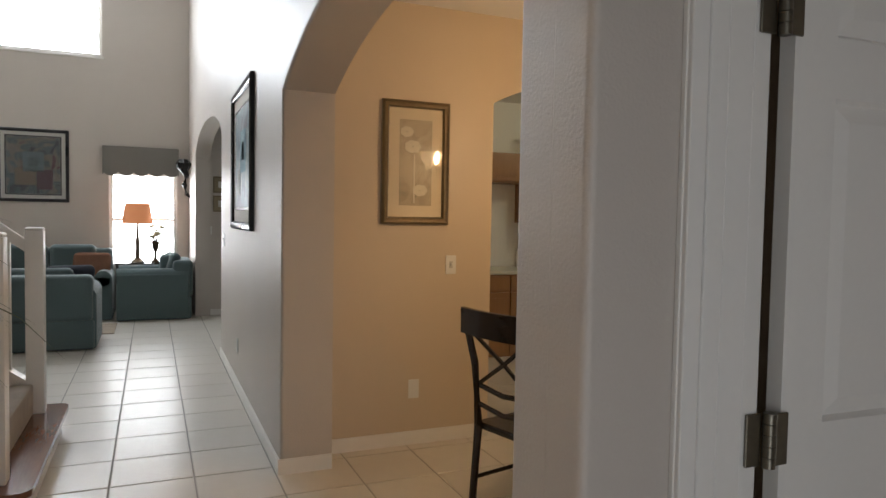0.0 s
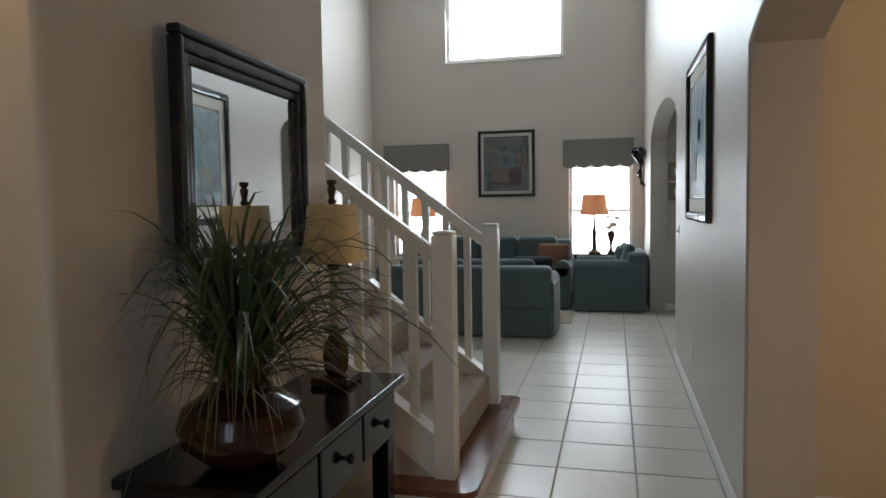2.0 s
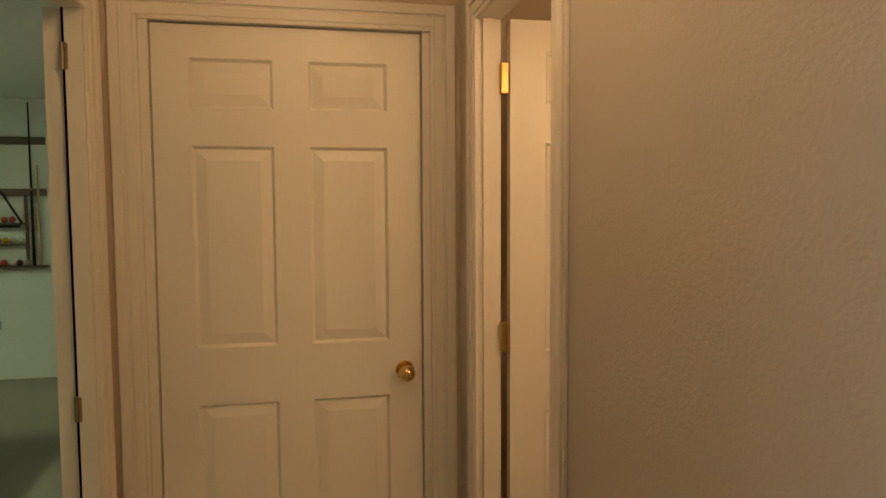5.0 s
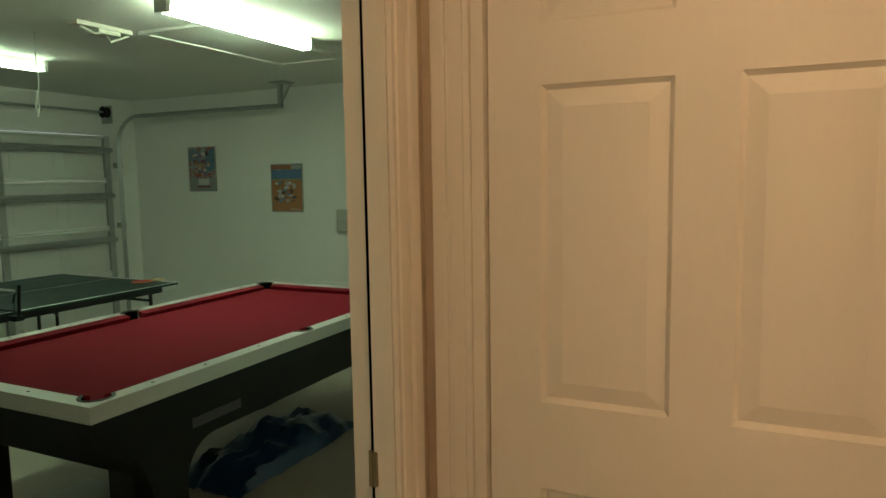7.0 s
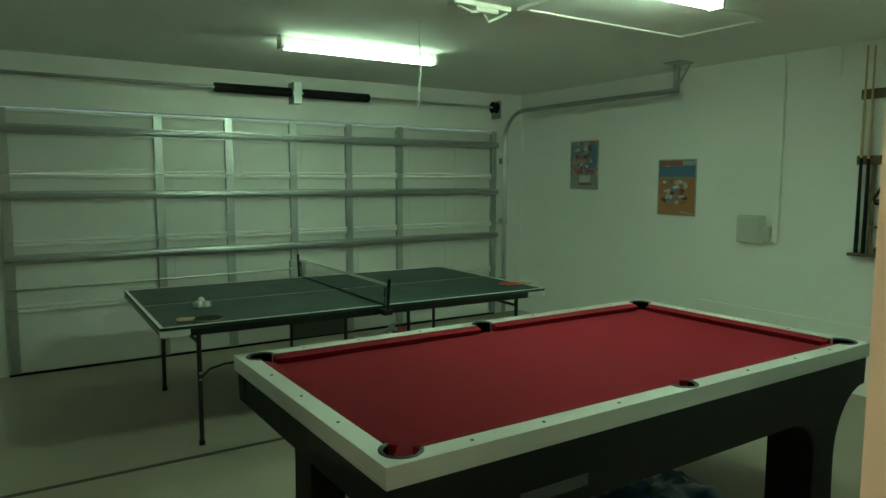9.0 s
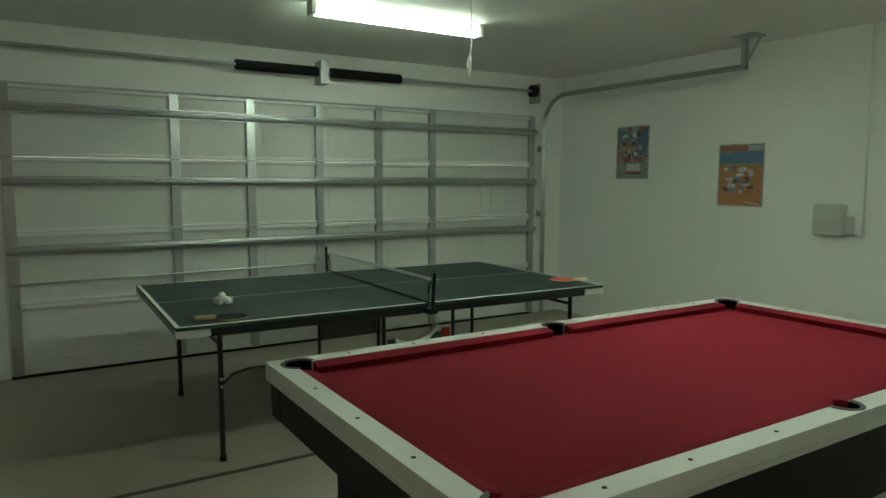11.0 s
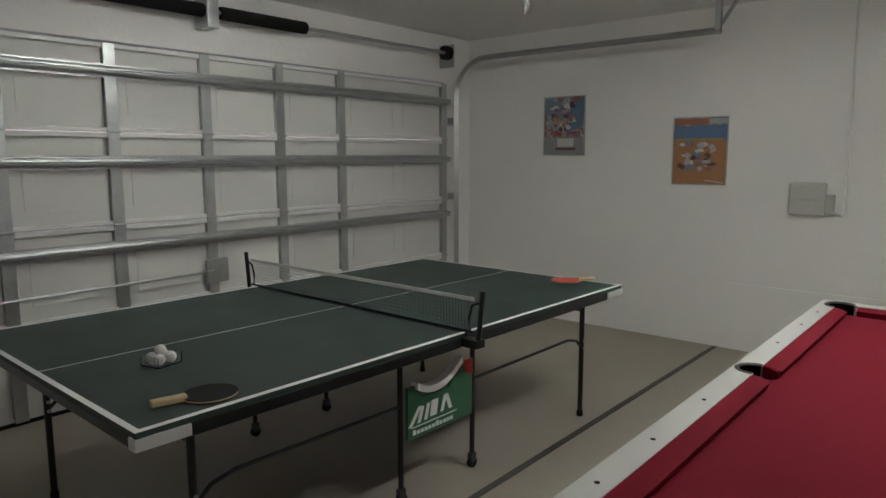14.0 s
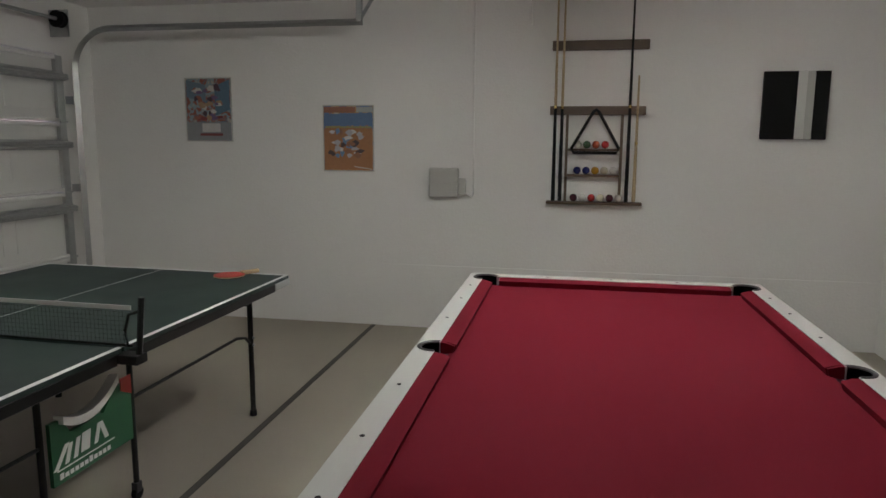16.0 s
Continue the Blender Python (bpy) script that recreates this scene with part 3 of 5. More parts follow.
for z in (0.28, 1.10, 1.86):
    part("hinge", box(0.012, 0.042, 0.066, 0.088, z - 0.045, z + 0.045, 0.002, 1), M_brass, d3, "bright brass hinge")
# entry closet door, ajar
d4 = thing("door_4", "white panel door standing ajar with brass hinges", "door", (0.93, 1.01, 0), 0, kind="structure")
part("door_casing", casing(0.05, 1.0, 2.05, 0.096, 0.024), M_white, d4)
bm = box(0.055, 0.118, -0.006, 0.11, 0, 2.05, 0.003, 1)
B(bm, 0.118, 0.162, -0.002, 0.11, 0, 2.05, 0.003, 1)
part("jamb", bm, M_white, d4)
part("leaf", six_panel_leaf(0.76, 2.03), M_white, d4, at=pose(0.210, -0.012, 0.01, 0, 0, -2), sharp=6)
for z in (0.28, 1.03, 1.83):
    hg = box(0.128, 0.165, -0.009, -0.003, z - 0.05, z + 0.05, 0.002, 1)
    B(hg, 0.19, 0.222, -0.021, -0.014, z - 0.05, z + 0.05, 0.002, 1)
    for k in range(5):
        CY(hg, (0.178, -0.016, z - 0.052 + 0.021 * k), (0.178, -0.016, z - 0.0325 + 0.021 * k), 0.0125, n=14)
    part("hinge", hg, M_hinge, d4, "aged brass hinge with knuckles")
# ---- windows and living room ----


def window(name, x0, x1, z0, z1, blind_top, blind_bottom):
    win = thing(name, "bright white-framed window with white slatted blind", "window", ((x0 + x1) / 2, 11.38, z0), kind="structure")
    hw, h = (x1 - x0) / 2, z1 - z0
    bm = bmesh.new()
    for a, b, c, d in ((-hw, -hw + 0.05, 0, h), (hw - 0.05, hw, 0, h), (-hw + 0.05, hw - 0.05, 0, 0.05), (-hw + 0.05, hw - 0.05, h - 0.05, h), (-hw + 0.05, hw - 0.05, h * 0.5 - 0.02, h * 0.5 + 0.02)):
        B(bm, a, b, 0, 0.05, c, d)
    part("window_frame", bm, M_white, win)
    g = part("pane", box(-hw + 0.05, hw - 0.05, 0.02, 0.026, 0.05, h - 0.05), M_glass, win)
    g.visible_shadow = False
    part("window_sill", box(-hw - 0.03, hw + 0.03, -0.11, 0.0, -0.03, 0.0, 0.006), M_white, win)
    k, z = 0, blind_top - z0
    while z > blind_bottom - z0:
        ob = part("slat", box(-hw + 0.03, hw - 0.03, -0.045, -0.005, z - 0.0015, z + 0.0015), M_white, win)
        z -= 0.045
    return win


window("window_1", -3.34, -2.45, 0.62, 2.05, 1.30, 0.66)
window("window_2", -0.53, 0.41, 0.62, 2.05, 1.30, 0.66)
win = thing("window_3", "tall arched window, overexposed by daylight", "window", (-1.525, 11.38, 3.70), kind="structure")
bm = box(-0.915, -0.865, 0, 0.05, 0, 1.0)
B(bm, 0.865, 0.915, 0, 0.05, 0, 1.0)
B(bm, -0.865, 0.865, 0, 0.05, 0, 0.05)
part("window_frame", bm, M_white, win)
g = part("pane", prism([(0.86, 0.05)] + [(0.86 * math.cos(math.pi * k / 18), 0.96 + 0.30 * math.sin(math.pi * k / 18)) for k in range(19)] + [(-0.86, 0.05)], "y", 0.02, 0.026), M_glass, win)
g.visible_shadow = False
part("window_sill", box(-0.94, 0.94, -0.1, 0, -0.03, 0, 0.006), M_white, win)


def valance(x0, x1, z0, z1, y, material, label, turn=0):
    """A boxed cloth valance with a scalloped lower edge."""
    th = thing("window_valance", label, "valance", ((x0 + x1) / 2, y, z1), turn)
    hw, h = (x1 - x0) / 2, z1 - z0
    n = 60
    low = [(-hw + 2 * hw * k / n, -h + 0.05 - 0.055 * abs(math.sin(5 * math.pi * k / n))) for k in range(n + 1)]
    bm = prism(low + [(hw, 0), (-hw, 0)], "y", -0.11, -0.10)
    part("face_cloth", bm, material, th)
    for a in (-hw, hw - 0.01):
        part("return_cloth", box(a, a + 0.01, -0.0995, 0, -h + 0.02, 0), material, th)
    part("top_board", box(-hw + 0.01, hw - 0.01, -0.10, 0, -0.02, 0), material, th)
    return th


valance(-3.47, -2.41, 1.98, 2.42, 11.298, M_valance, "grey cloth valance with scalloped hem over the window")
valance(-0.61, 0.43, 1.98, 2.41, 11.298, M_valance, "grey cloth valance with scalloped hem over the window")
valance(-0.75, 0.75, 1.95, 2.45, 0.0, M_brownval, "brown cloth valance over the nook curtains").matrix_basis = pose(3.398, 8.6, 2.45, 0, 0, -90)
cur = thing("curtain", "cream pleated curtain hanging to the floor", "curtain", (3.36, 8.6, 0), -90)
wav = [(-0.7 + 1.4 * k / 60, -0.03 + 0.025 * math.sin(k * 1.9)) for k in range(61)]
part("cloth", prism(wav + [(p[0], p[1] + 0.012) for p in wav[::-1]], "z", 0.02, 2.0), M_curtain, cur)


def picture(name, label, at, turn, width, height, frame_w, depth, m_frame, mat_w, m_art, m_mat=None, m_inner=None, glass=True):
    th = thing(name, label, "picture", at, turn)
    w2, h2 = width / 2, height / 2
    part("frame", frame_bm(-w2, w2, -h2, h2, frame_w, depth), m_frame, th)
    part("mat_board", box(-w2 + frame_w * 0.9, w2 - frame_w * 0.9, -0.008, -0.002, -h2 + frame_w * 0.9, h2 - frame_w * 0.9), m_mat or M_ivory, th, "pale mat board")
    i = frame_w + mat_w
    if m_inner:
        part("inner_border", frame_bm(-w2 + i - 0.02, w2 - i + 0.02, -h2 + i - 0.02, h2 - i + 0.02, 0.02, 0.012), m_inner, th)
    part("print", box(-w2 + i, w2 - i, -0.0105, -0.0085, -h2 + i, h2 - i), m_art, th, "printed picture")
    if glass:
        g = part("glass", box(-w2 + frame_w * 0.95, w2 - frame_w * 0.95, -0.0145, -0.0125, -h2 + frame_w * 0.95, h2 - frame_w * 0.95), M_glass, th, "clear picture glass")
        g.visible_shadow = False
    return th


sofa_pic = picture("framed_picture", "dark abstract print in a dark frame with white mat", (-1.49, 11.298, 2.085), 0, 0.89, 1.03, 0.045, 0.03, M_blackframe, 0.07, M_art_sofa, None, M_blackframe)
for x, z, w2, h2, c in ((0.0, 0.05, 0.13, 0.14, (0.16, 0.22, 0.23)), (0.0, 0.05, 0.06, 0.06, (0.05, 0.05, 0.06)), (-0.1, -0.16, 0.13, 0.12, (0.22, 0.17, 0.12)), (0.14, -0.2, 0.1, 0.14, (0.11, 0.05, 0.06))):
    part("print_patch", box(x - w2, x + w2, -0.0122, -0.0108, z - h2, z + h2), mat("print_tone", c, 0.6, scale=30, vary=0.3), sofa_pic)
hall_pic = picture("framed_picture", "blue abstract print, white mat, dark wooden frame", (0.699, 5.53, 1.87), -90, 1.20, 1.10, 0.06, 0.035, M_blackframe, 0.11, M_art_hall, None, M_blackframe, False)
for x, z, w2, h2, c in ((0.05, 0.05, 0.15, 0.16, (0.10, 0.24, 0.29)), (0.05, 0.05, 0.06, 0.07, (0.20, 0.32, 0.36)), (-0.2, -0.18, 0.1, 0.1, (0.22, 0.24, 0.22))):
    part("print_patch", box(x - w2, x + w2, -0.0122, -0.0108, z - h2, z + h2), mat("print_tone", c, 0.6, scale=30, vary=0.3), hall_pic)
flower_pic = picture("framed_picture", "sepia flower print in a dark gold frame on tan wall", (1.558, 4.073, 1.775), 0, 0.445, 0.76, 0.045, 0.035, M_gold, 0.07, M_art_flower, mat("tan_mat_board", (0.52, 0.44, 0.31), 0.8, scale=90, vary=0.05))
pale = mat("pale_sepia_petal", (0.50, 0.45, 0.34), 0.7, scale=40, vary=0.3)
for cx, cz, r in ((-0.02, 0.10, 0.055), (-0.06, 0.19, 0.045), (0.03, -0.17, 0.05)):
    for k in range(7):
        a = 2 * math.pi * k / 7
        part("petal", prism([(cx + r * 0.55 * math.cos(a) + r * 0.45 * math.cos(q), cz + r * 0.4 * math.sin(a) + r * 0.35 * math.sin(q)) for q in (2 * math.pi * j / 10 for j in range(10))], "y", -0.0112 - 0.0002 * k, -0.0106), pale, flower_pic)
part("stem", box(-0.012, -0.004, -0.0112, -0.0106, -0.25, 0.05), pale, flower_pic)
for z in (1.855, 1.585):
    picture("framed_certificate", "small framed certificate with tan mat on passage wall", (0.98, 10.249, z), 0, 0.26, 0.23, 0.02, 0.015, M_gold, 0.05, M_ivory, mat("khaki_mat", (0.30, 0.25, 0.16), 0.8), None, False)


def plate(at, turn, label, toggle):
    th = thing("wall_switch" if toggle else "wall_outlet", label, "switch" if toggle else "outlet", at, turn)
    part("cover_plate", box(-0.036, 0.036, -0.006, 0, -0.06, 0.06, 0.003, 2), M_plastic, th)
    if toggle:
        part("toggle", box(-0.006, 0.006, -0.018, -0.006, -0.006, 0.014, 0.002, 1), M_plastic, th)
        part("collar", box(-0.012, 0.012, -0.0075, -0.006, -0.022, 0.022), M_grey, th)
    else:
        for z in (0.024, -0.024):
            part("socket", box(-0.016, 0.016, -0.009, -0.006, z - 0.014, z + 0.014, 0.002, 2), M_plastic, th)
    return th


plate((1.813, 4.073, 1.138), 0, "white toggle switch plate on tan wall", True)
plate((1.57, 4.073, 0.354), 0, "white power outlet plate on tan wall", False)
plate((0.698, 5.86, 0.36), -90, "white power outlet plate on hall wall", False)
plate((0.698, 6.97, 1.19), -90, "white toggle switch plate at hall corner", True)
plate((0.80, 10.249, 1.21), 0, "white toggle switch plate beyond the arch", True)


def cushion(x0, x1, y0, y1, z0, z1, r=0.05):
    return box(x0, x1, y0, y1, z0, z1, r, 4)


def sofa(label, at, turn, width, depth, seats, back_h, arm_h, pillow=()):
    th = thing("sofa" if seats > 1 else "armchair", label, "sofa" if seats > 1 else "armchair", at, turn)
    w2 = width / 2
    part("skirted_base", cushion(-w2 + 0.02, w2 - 0.02, 0.03, depth - 0.02, 0.01, 0.32, 0.03), M_sofa, th)
    part("backrest", cushion(-w2 + 0.03, w2 - 0.03, depth - 0.26, depth, 0.30, back_h, 0.06), M_sofa, th)
    for s in (-1, 1):
        a, b = sorted((s * w2, s * (w2 - 0.22)))
        bm = cushion(a, b, 0, depth - 0.05, 0.01, arm_h - 0.06, 0.03)
        CY(bm, ((a + b) / 2, 0.0, arm_h - 0.10), ((a + b) / 2, depth - 0.06, arm_h - 0.10), 0.105, n=18)
        part("armrest", bm, M_sofa, th)
    sw = (width - 0.44) / seats
    for k in range(seats):
        x = -w2 + 0.22 + k * sw
        part("seat_cushion", cushion(x + 0.005, x + sw - 0.005, 0.02, depth - 0.26, 0.32, 0.47, 0.05), M_sofa, th)
        part("back_cushion", cushion(x + 0.01, x + sw - 0.01, depth - 0.42, depth - 0.24, 0.46, back_h + 0.06, 0.07), M_sofa, th)
    return th


sofa("teal cloth loveseat seen from behind beside the stairs", (-1.50, 8.86, 0), 180, 2.04, 0.92, 2, 0.78, 0.66)
far_sofa = sofa("long teal cloth sofa against the window wall", (-1.52, 10.05, 0), 0, 2.18, 0.95, 3, 0.93, 0.66)
chair_t = sofa("teal cloth armchair beside the arch", (-0.38, 10.37, 0), -90, 0.95, 0.95, 1, 0.80, 0.69)


def throw_pillow(at, turn, tilt, material, label):
    bm = cushion(-0.24, 0.24, -0.07, 0.07, 0, 0.42, 0.065)
    ob = solo("throw_pillow", bm, material, label, "pillow")
    ob.matrix_basis = pose(*at, tilt, 0, turn)
    return ob


throw_pillow((-0.72, 10.42, 0.48), -14, -18, M_rust, "rust and brown throw pillow on the sofa")
throw_pillow((0.22, 10.25, 0.49), -80, -16, M_sofa, "teal throw pillow leaning on the armchair")
throw_pillow((-0.80, 8.5, 0.47), 200, -24, M_sofadark, "dark throw pillow leaning on the loveseat")
solo("area_rug", box(-2.6, -0.36, 8.95, 9.75, 0.001, 0.014, 0.004), M_rug, "tan patterned rug between the sofas", "rug")


def end_table(x, y):
    th = thing("end_table", "dark wooden end table holding a lamp", "table", (x, y, 0))
    part("tabletop", box(-0.3, 0.3, -0.22, 0.22, 0.68, 0.715, 0.008), M_darkwood, th)
    part("shelf", box(-0.26, 0.26, -0.18, 0.18, 0.2, 0.22), M_darkwood, th)
    for sx in (-1, 1):
        for sy in (-1, 1):
            part("leg", box(sx * 0.27 - 0.02, sx * 0.27 + 0.02, sy * 0.19 - 0.02, sy * 0.19 + 0.02, 0, 0.68, 0.004), M_darkwood, th)
    return th


def table_lamp(x, y, z):
    th = thing("table_lamp", "lit table lamp with amber shade and dark turned base", "lamp", (x, y, z))
    part("base", lathe([(0.09, 0), (0.095, 0.015), (0.06, 0.04), (0.03, 0.07), (0.035, 0.14), (0.025, 0.22), (0.04, 0.30), (0.02, 0.36), (0.014, 0.5), (0.014, 0.60)], 18), M_bronze, th)
    part("shade", lathe([(0.205, 0.56), (0.203, 0.575), (0.165, 0.85), (0.160, 0.86)], 28, lobes=8, amount=0.02), M_shade_lit, th, "glowing amber cloth shade")
    part("finial", ball((0, 0, 0.89), 0.018, 10), M_bronze, th)
    return th


end_table(-0.13, 10.98)
table_lamp(-0.14, 10.95, 0.716)
end_table(-2.76, 10.98)
table_lamp(-2.76, 10.95, 0.716)
fv = thing("flower_vase", "dark slim vase with cream flowers on end table", "vase", (0.10, 10.9, 0.716))
part("vase", lathe([(0.05, 0), (0.055, 0.02), (0.02, 0.06), (0.018, 0.14), (0.045, 0.22), (0.055, 0.3), (0.04, 0.32)], 16), M_bronze, fv)
rnd = random.Random(4)
for k in range(16):
    a, rr = rnd.uniform(0, 6.28), rnd.uniform(0.02, 0.13)
    c = (rr * math.cos(a), rr * math.sin(a), 0.42 + rnd.uniform(-0.07, 0.13))
    bm = tube([(0, 0, 0.3), (c[0] * 0.6, c[1] * 0.6, 0.36), c], 0.003, 5)
    part("stalk", bm, M_grass, fv)
    bm = bmesh.new()
    for j in range(6):
        b = 2 * math.pi * j / 6
        ball((c[0] + 0.022 * math.cos(b), c[1] + 0.022 * math.sin(b), c[2]), 0.019, 8, 0.6, bm)
    ball((c[0], c[1], c[2] + 0.01), 0.016, 8, 0.8, bm)
    part("blossom", bm, M_flower, fv)
sc = thing("wall_sconce", "dark bronze wall ornament beside the arch", "sconce", (0.575, 10.93, 1.68), -90)
part("bracket", tube([(0, 0, 0), (0, -0.05, 0.05), (0, -0.08, 0.18), (0, -0.05, 0.32), (0, -0.09, 0.42)], [0.012, 0.03, 0.045, 0.04, 0.06], 10), M_blackframe, sc)
part("bowl", lathe([(0.02, 0.36), (0.08, 0.42), (0.1, 0.50), (0.06, 0.56)], 16, 0, -0.09, lobes=8, amount=0.08), M_blackframe, sc)

# ---- stairs ----
RISE, RUN = 0.19, 0.252
st = thing("staircase", "carpeted staircase with white rails and wooden first step", "stairs", (-0.62, 4.33, 0), kind="structure")
bm = bmesh.new()
outline = [(-0.30, -0.79), (0.10, -0.79)] + [(0.10 + 0.07 * math.sin(a), -0.72 - 0.07 * math.cos(a)) for a in (0.4, 0.8, 1.2, 1.57)] + [(0.17, 0.72)] + [(0.10 + 0.07 * math.cos(a), 0.72 + 0.07 * math.sin(a)) for a in (0.4, 0.8, 1.2, 1.57)] + [(-0.30, 0.79)]
part("first_step_tread", prism(outline, "z", 0.148, 0.18), M_wood_step, st, "reddish polished wooden tread")
part("first_step_riser", prism([(p[0] * 0.9 - 0.02 if p[0] > 0 else p[0], p[1] * 0.965) for p in outline], "z", 0, 0.148), M_white, st)
for k in range(1, 12):
    x1 = -0.02 - (k - 1) * RUN
    z = 0.18 + RISE * k
    bm = box(x1 - RUN - 0.02, x1 + 0.015, -0.56, 0.56, z - 0.19, z, 0.012, 3)
    part("carpeted_step", bm, M_carpet, st)
L = 2.9
SL = RISE / RUN


def sloped(y0, y1, x0, z0, length, height):
    return prism([(x0, z0), (x0 - length, z0 + length * SL), (x0 - length, z0 + length * SL + height), (x0, z0 + height)], "y", y0, y1)


for s in (-1, 1):
    yc = s * 0.612
    newel = part("newel_post", box(-0.045, 0.055, yc - 0.05, yc + 0.05, 0.18, 1.315, 0.004), M_white, st)
    part("newel_cap", box(-0.045, 0.055, yc - 0.05, yc + 0.05, 1.315, 1.335, 0.012, 3), M_white, newel)
    part("skirt_board", sloped(yc - 0.035, yc + 0.035, -0.045, 0.18, L, 0.19), M_white, st)
    part("skirt_cap", sloped(yc - 0.05, yc + 0.05, -0.045, 0.372, L, 0.022), M_white, st)
    part("skirt_panel", prism([(-0.045, 0.0), (-3.0, 0.0), (-3.0, 2.35), (-0.045, 0.18)], "y", yc - 0.03, yc + 0.03), M_wall, st)
    part("handrail", sloped(yc - 0.032, yc + 0.032, -0.045, 1.185, L, 0.065), M_white, st)
    part("handrail_top", sloped(yc - 0.026, yc + 0.026, -0.045, 1.25, L, 0.012), M_white, st)
    for k in range(20):
        xb = -0.147 - k * 0.1365
        part("baluster", box(xb - 0.021, xb + 0.021, yc - 0.021, yc + 0.021, 0.36 - xb * SL - 0.03, 1.17 - xb * SL), M_white, st)

# ---- console table with mirror, lamp and grass plant ----
con = thing("console_table", "black lacquered console table with small drawers", "console table", (-0.88, 2.64, 0))
part("tabletop", box(-0.19, 0.215, -0.56, 0.60, 0.755, 0.785, 0.006), M_black, con)
part("body", box(-0.185, 0.175, -0.53, 0.57, 0.55, 0.755), M_black, con)
part("lower_back", box(-0.185, -0.16, -0.53, 0.57, 0.10, 0.55), M_black, con)
part("lower_shelf", box(-0.159, 0.165, -0.50, 0.54, 0.16, 0.185, 0.004), M_black, con)
for y in (-0.53, 0.50):
    for x in (-0.159, 0.105):
        part("leg", box(x, x + 0.07, y, y + 0.07, 0.0, 0.55, 0.005), M_black, con)
for k in range(3):
    y0 = -0.51 + k * 0.357
    dr = part("drawer", box(0.176, 0.192, y0, y0 + 0.337, 0.57, 0.735, 0.005), M_black, con)
    part("knob", lathe([(0.008, 0), (0.008, 0.012), (0.018, 0.02), (0.02, 0.03), (0.012, 0.036)], 14), M_blackframe, dr, at=pose(0.192, y0 + 0.168, 0.655, 0, 90, 0))

mir = thing("wall_mirror", "wall mirror in a wide moulded black frame", "mirror", (-1.054, 2.755, 1.598), 92.6)
bm = bmesh.new()
W2, H2 = 0.436, 0.361
for wi, wo, d in ((0.0, 0.028, 0.042), (0.024, 0.066, 0.030), (0.062, 0.098, 0.020)):
    for a0, a1, c0, c1 in ((-W2 + wi, W2 - wi, H2 - wo, H2 - wi), (-W2 + wi, W2 - wi, -H2 + wi, -H2 + wo), (-W2 + wi, -W2 + wo, -H2 + wo, H2 - wo), (W2 - wo, W2 - wi, -H2 + wo, H2 - wo)):
        B(bm, a0, a1, -d, 0, c0, c1, 0.009, 3)
part("frame", bm, M_blackframe, mir)
part("mirror_glass", box(-W2 + 0.09, W2 - 0.09, -0.010, -0.002, -H2 + 0.09, H2 - 0.09), M_mirror, mir, "silvered mirror glass")

lp = thing("buffet_lamp", "slender bronze lamp with cream bell shade on the console", "lamp", (-0.88, 3.06, 0.786))
part("foot", box(-0.075, 0.075, -0.075, 0.075, 0, 0.03, 0.008), M_bronze, lp)
part("urn", lathe([(0.03, 0.03), (0.045, 0.05), (0.05, 0.10), (0.044, 0.15), (0.022, 0.185), (0.04, 0.20), (0.062, 0.215), (0.03, 0.225)], 22, lobes=8, amount=0.05), M_bronze, lp)
part("stem", rod((0, 0, 0.22), (0, 0, 0.45), 0.016, 0.015), M_crackle, lp)
part("collar", lathe([(0.02, 0.43), (0.026, 0.445), (0.018, 0.47)], 14), M_bronze, lp)
sh = bmesh.new()
lathe([(0.118, 0.462), (0.117, 0.466), (0.105, 0.50), (0.094, 0.55), (0.086, 0.61), (0.081, 0.672), (0.079, 0.676)], 32, power=0.5, bm=sh)
part("shade", sh, M_shade, lp, "cream silk bell shade")
part("finial", lathe([(0.009, 0.675), (0.018, 0.687), (0.010, 0.698), (0.013, 0.715), (0.017, 0.735), (0.010, 0.745), (0.019, 0.757), (0.016, 0.767)], 14, lobes=6, amount=0.08), M_bronze, lp)

pl = thing("grass_plant", "wild green grass plant in a brown glazed pot", "plant", (-0.80, 2.25, 0.786))
part("pot", lathe([(0.06, 0.0), (0.10, 0.02), (0.15, 0.065), (0.165, 0.11), (0.15, 0.155), (0.10, 0.185), (0.075, 0.195), (0.08, 0.205), (0.07, 0.21), (0.055, 0.20)], 32), M_pot, pl)
rnd = random.Random(11)


def blades(count, reach0, reach1, lift0, lift1, droop, width):
    bm = bmesh.new()
    for _ in range(count):
        a = rnd.uniform(0, 6.283)
        reach, lift, dr = rnd.uniform(reach0, reach1), rnd.uniform(lift0, lift1), rnd.uniform(0.3, 1.0) * droop
        wd = width * rnd.uniform(0.6, 1.3)
        dx, dy = math.cos(a), math.sin(a)
        if dx < 0:
            reach *= 0.55
        side = Vector((-dy, dx, 0))
        r0 = rnd.uniform(0, 0.045)
        curl = rnd.uniform(-0.11, 0.11)
        prev = None
        for k in range(8):
            s = k / 7
            p = Vector((dx * (r0 + reach * s ** 1.25), dy * (r0 + reach * s ** 1.25), 0.19 + lift * (s * 1.25 - 0.25 * s * s) - dr * s ** 3.2))
            p += side * (curl * s * s)
            p.x = max(p.x, -0.262)
            ww = wd * (1 - s ** 2.2) + 0.0004
            tw = side * ww + Vector((0, 0, ww * 0.5 * math.sin(a * 3 + s * 2)))
            row = (bm.verts.new(p - tw), bm.verts.new(p + Vector((0, 0, -ww * 0.35))), bm.verts.new(p + tw))
            if prev:
                bm.faces.new((prev[0], prev[1], row[1], row[0]))
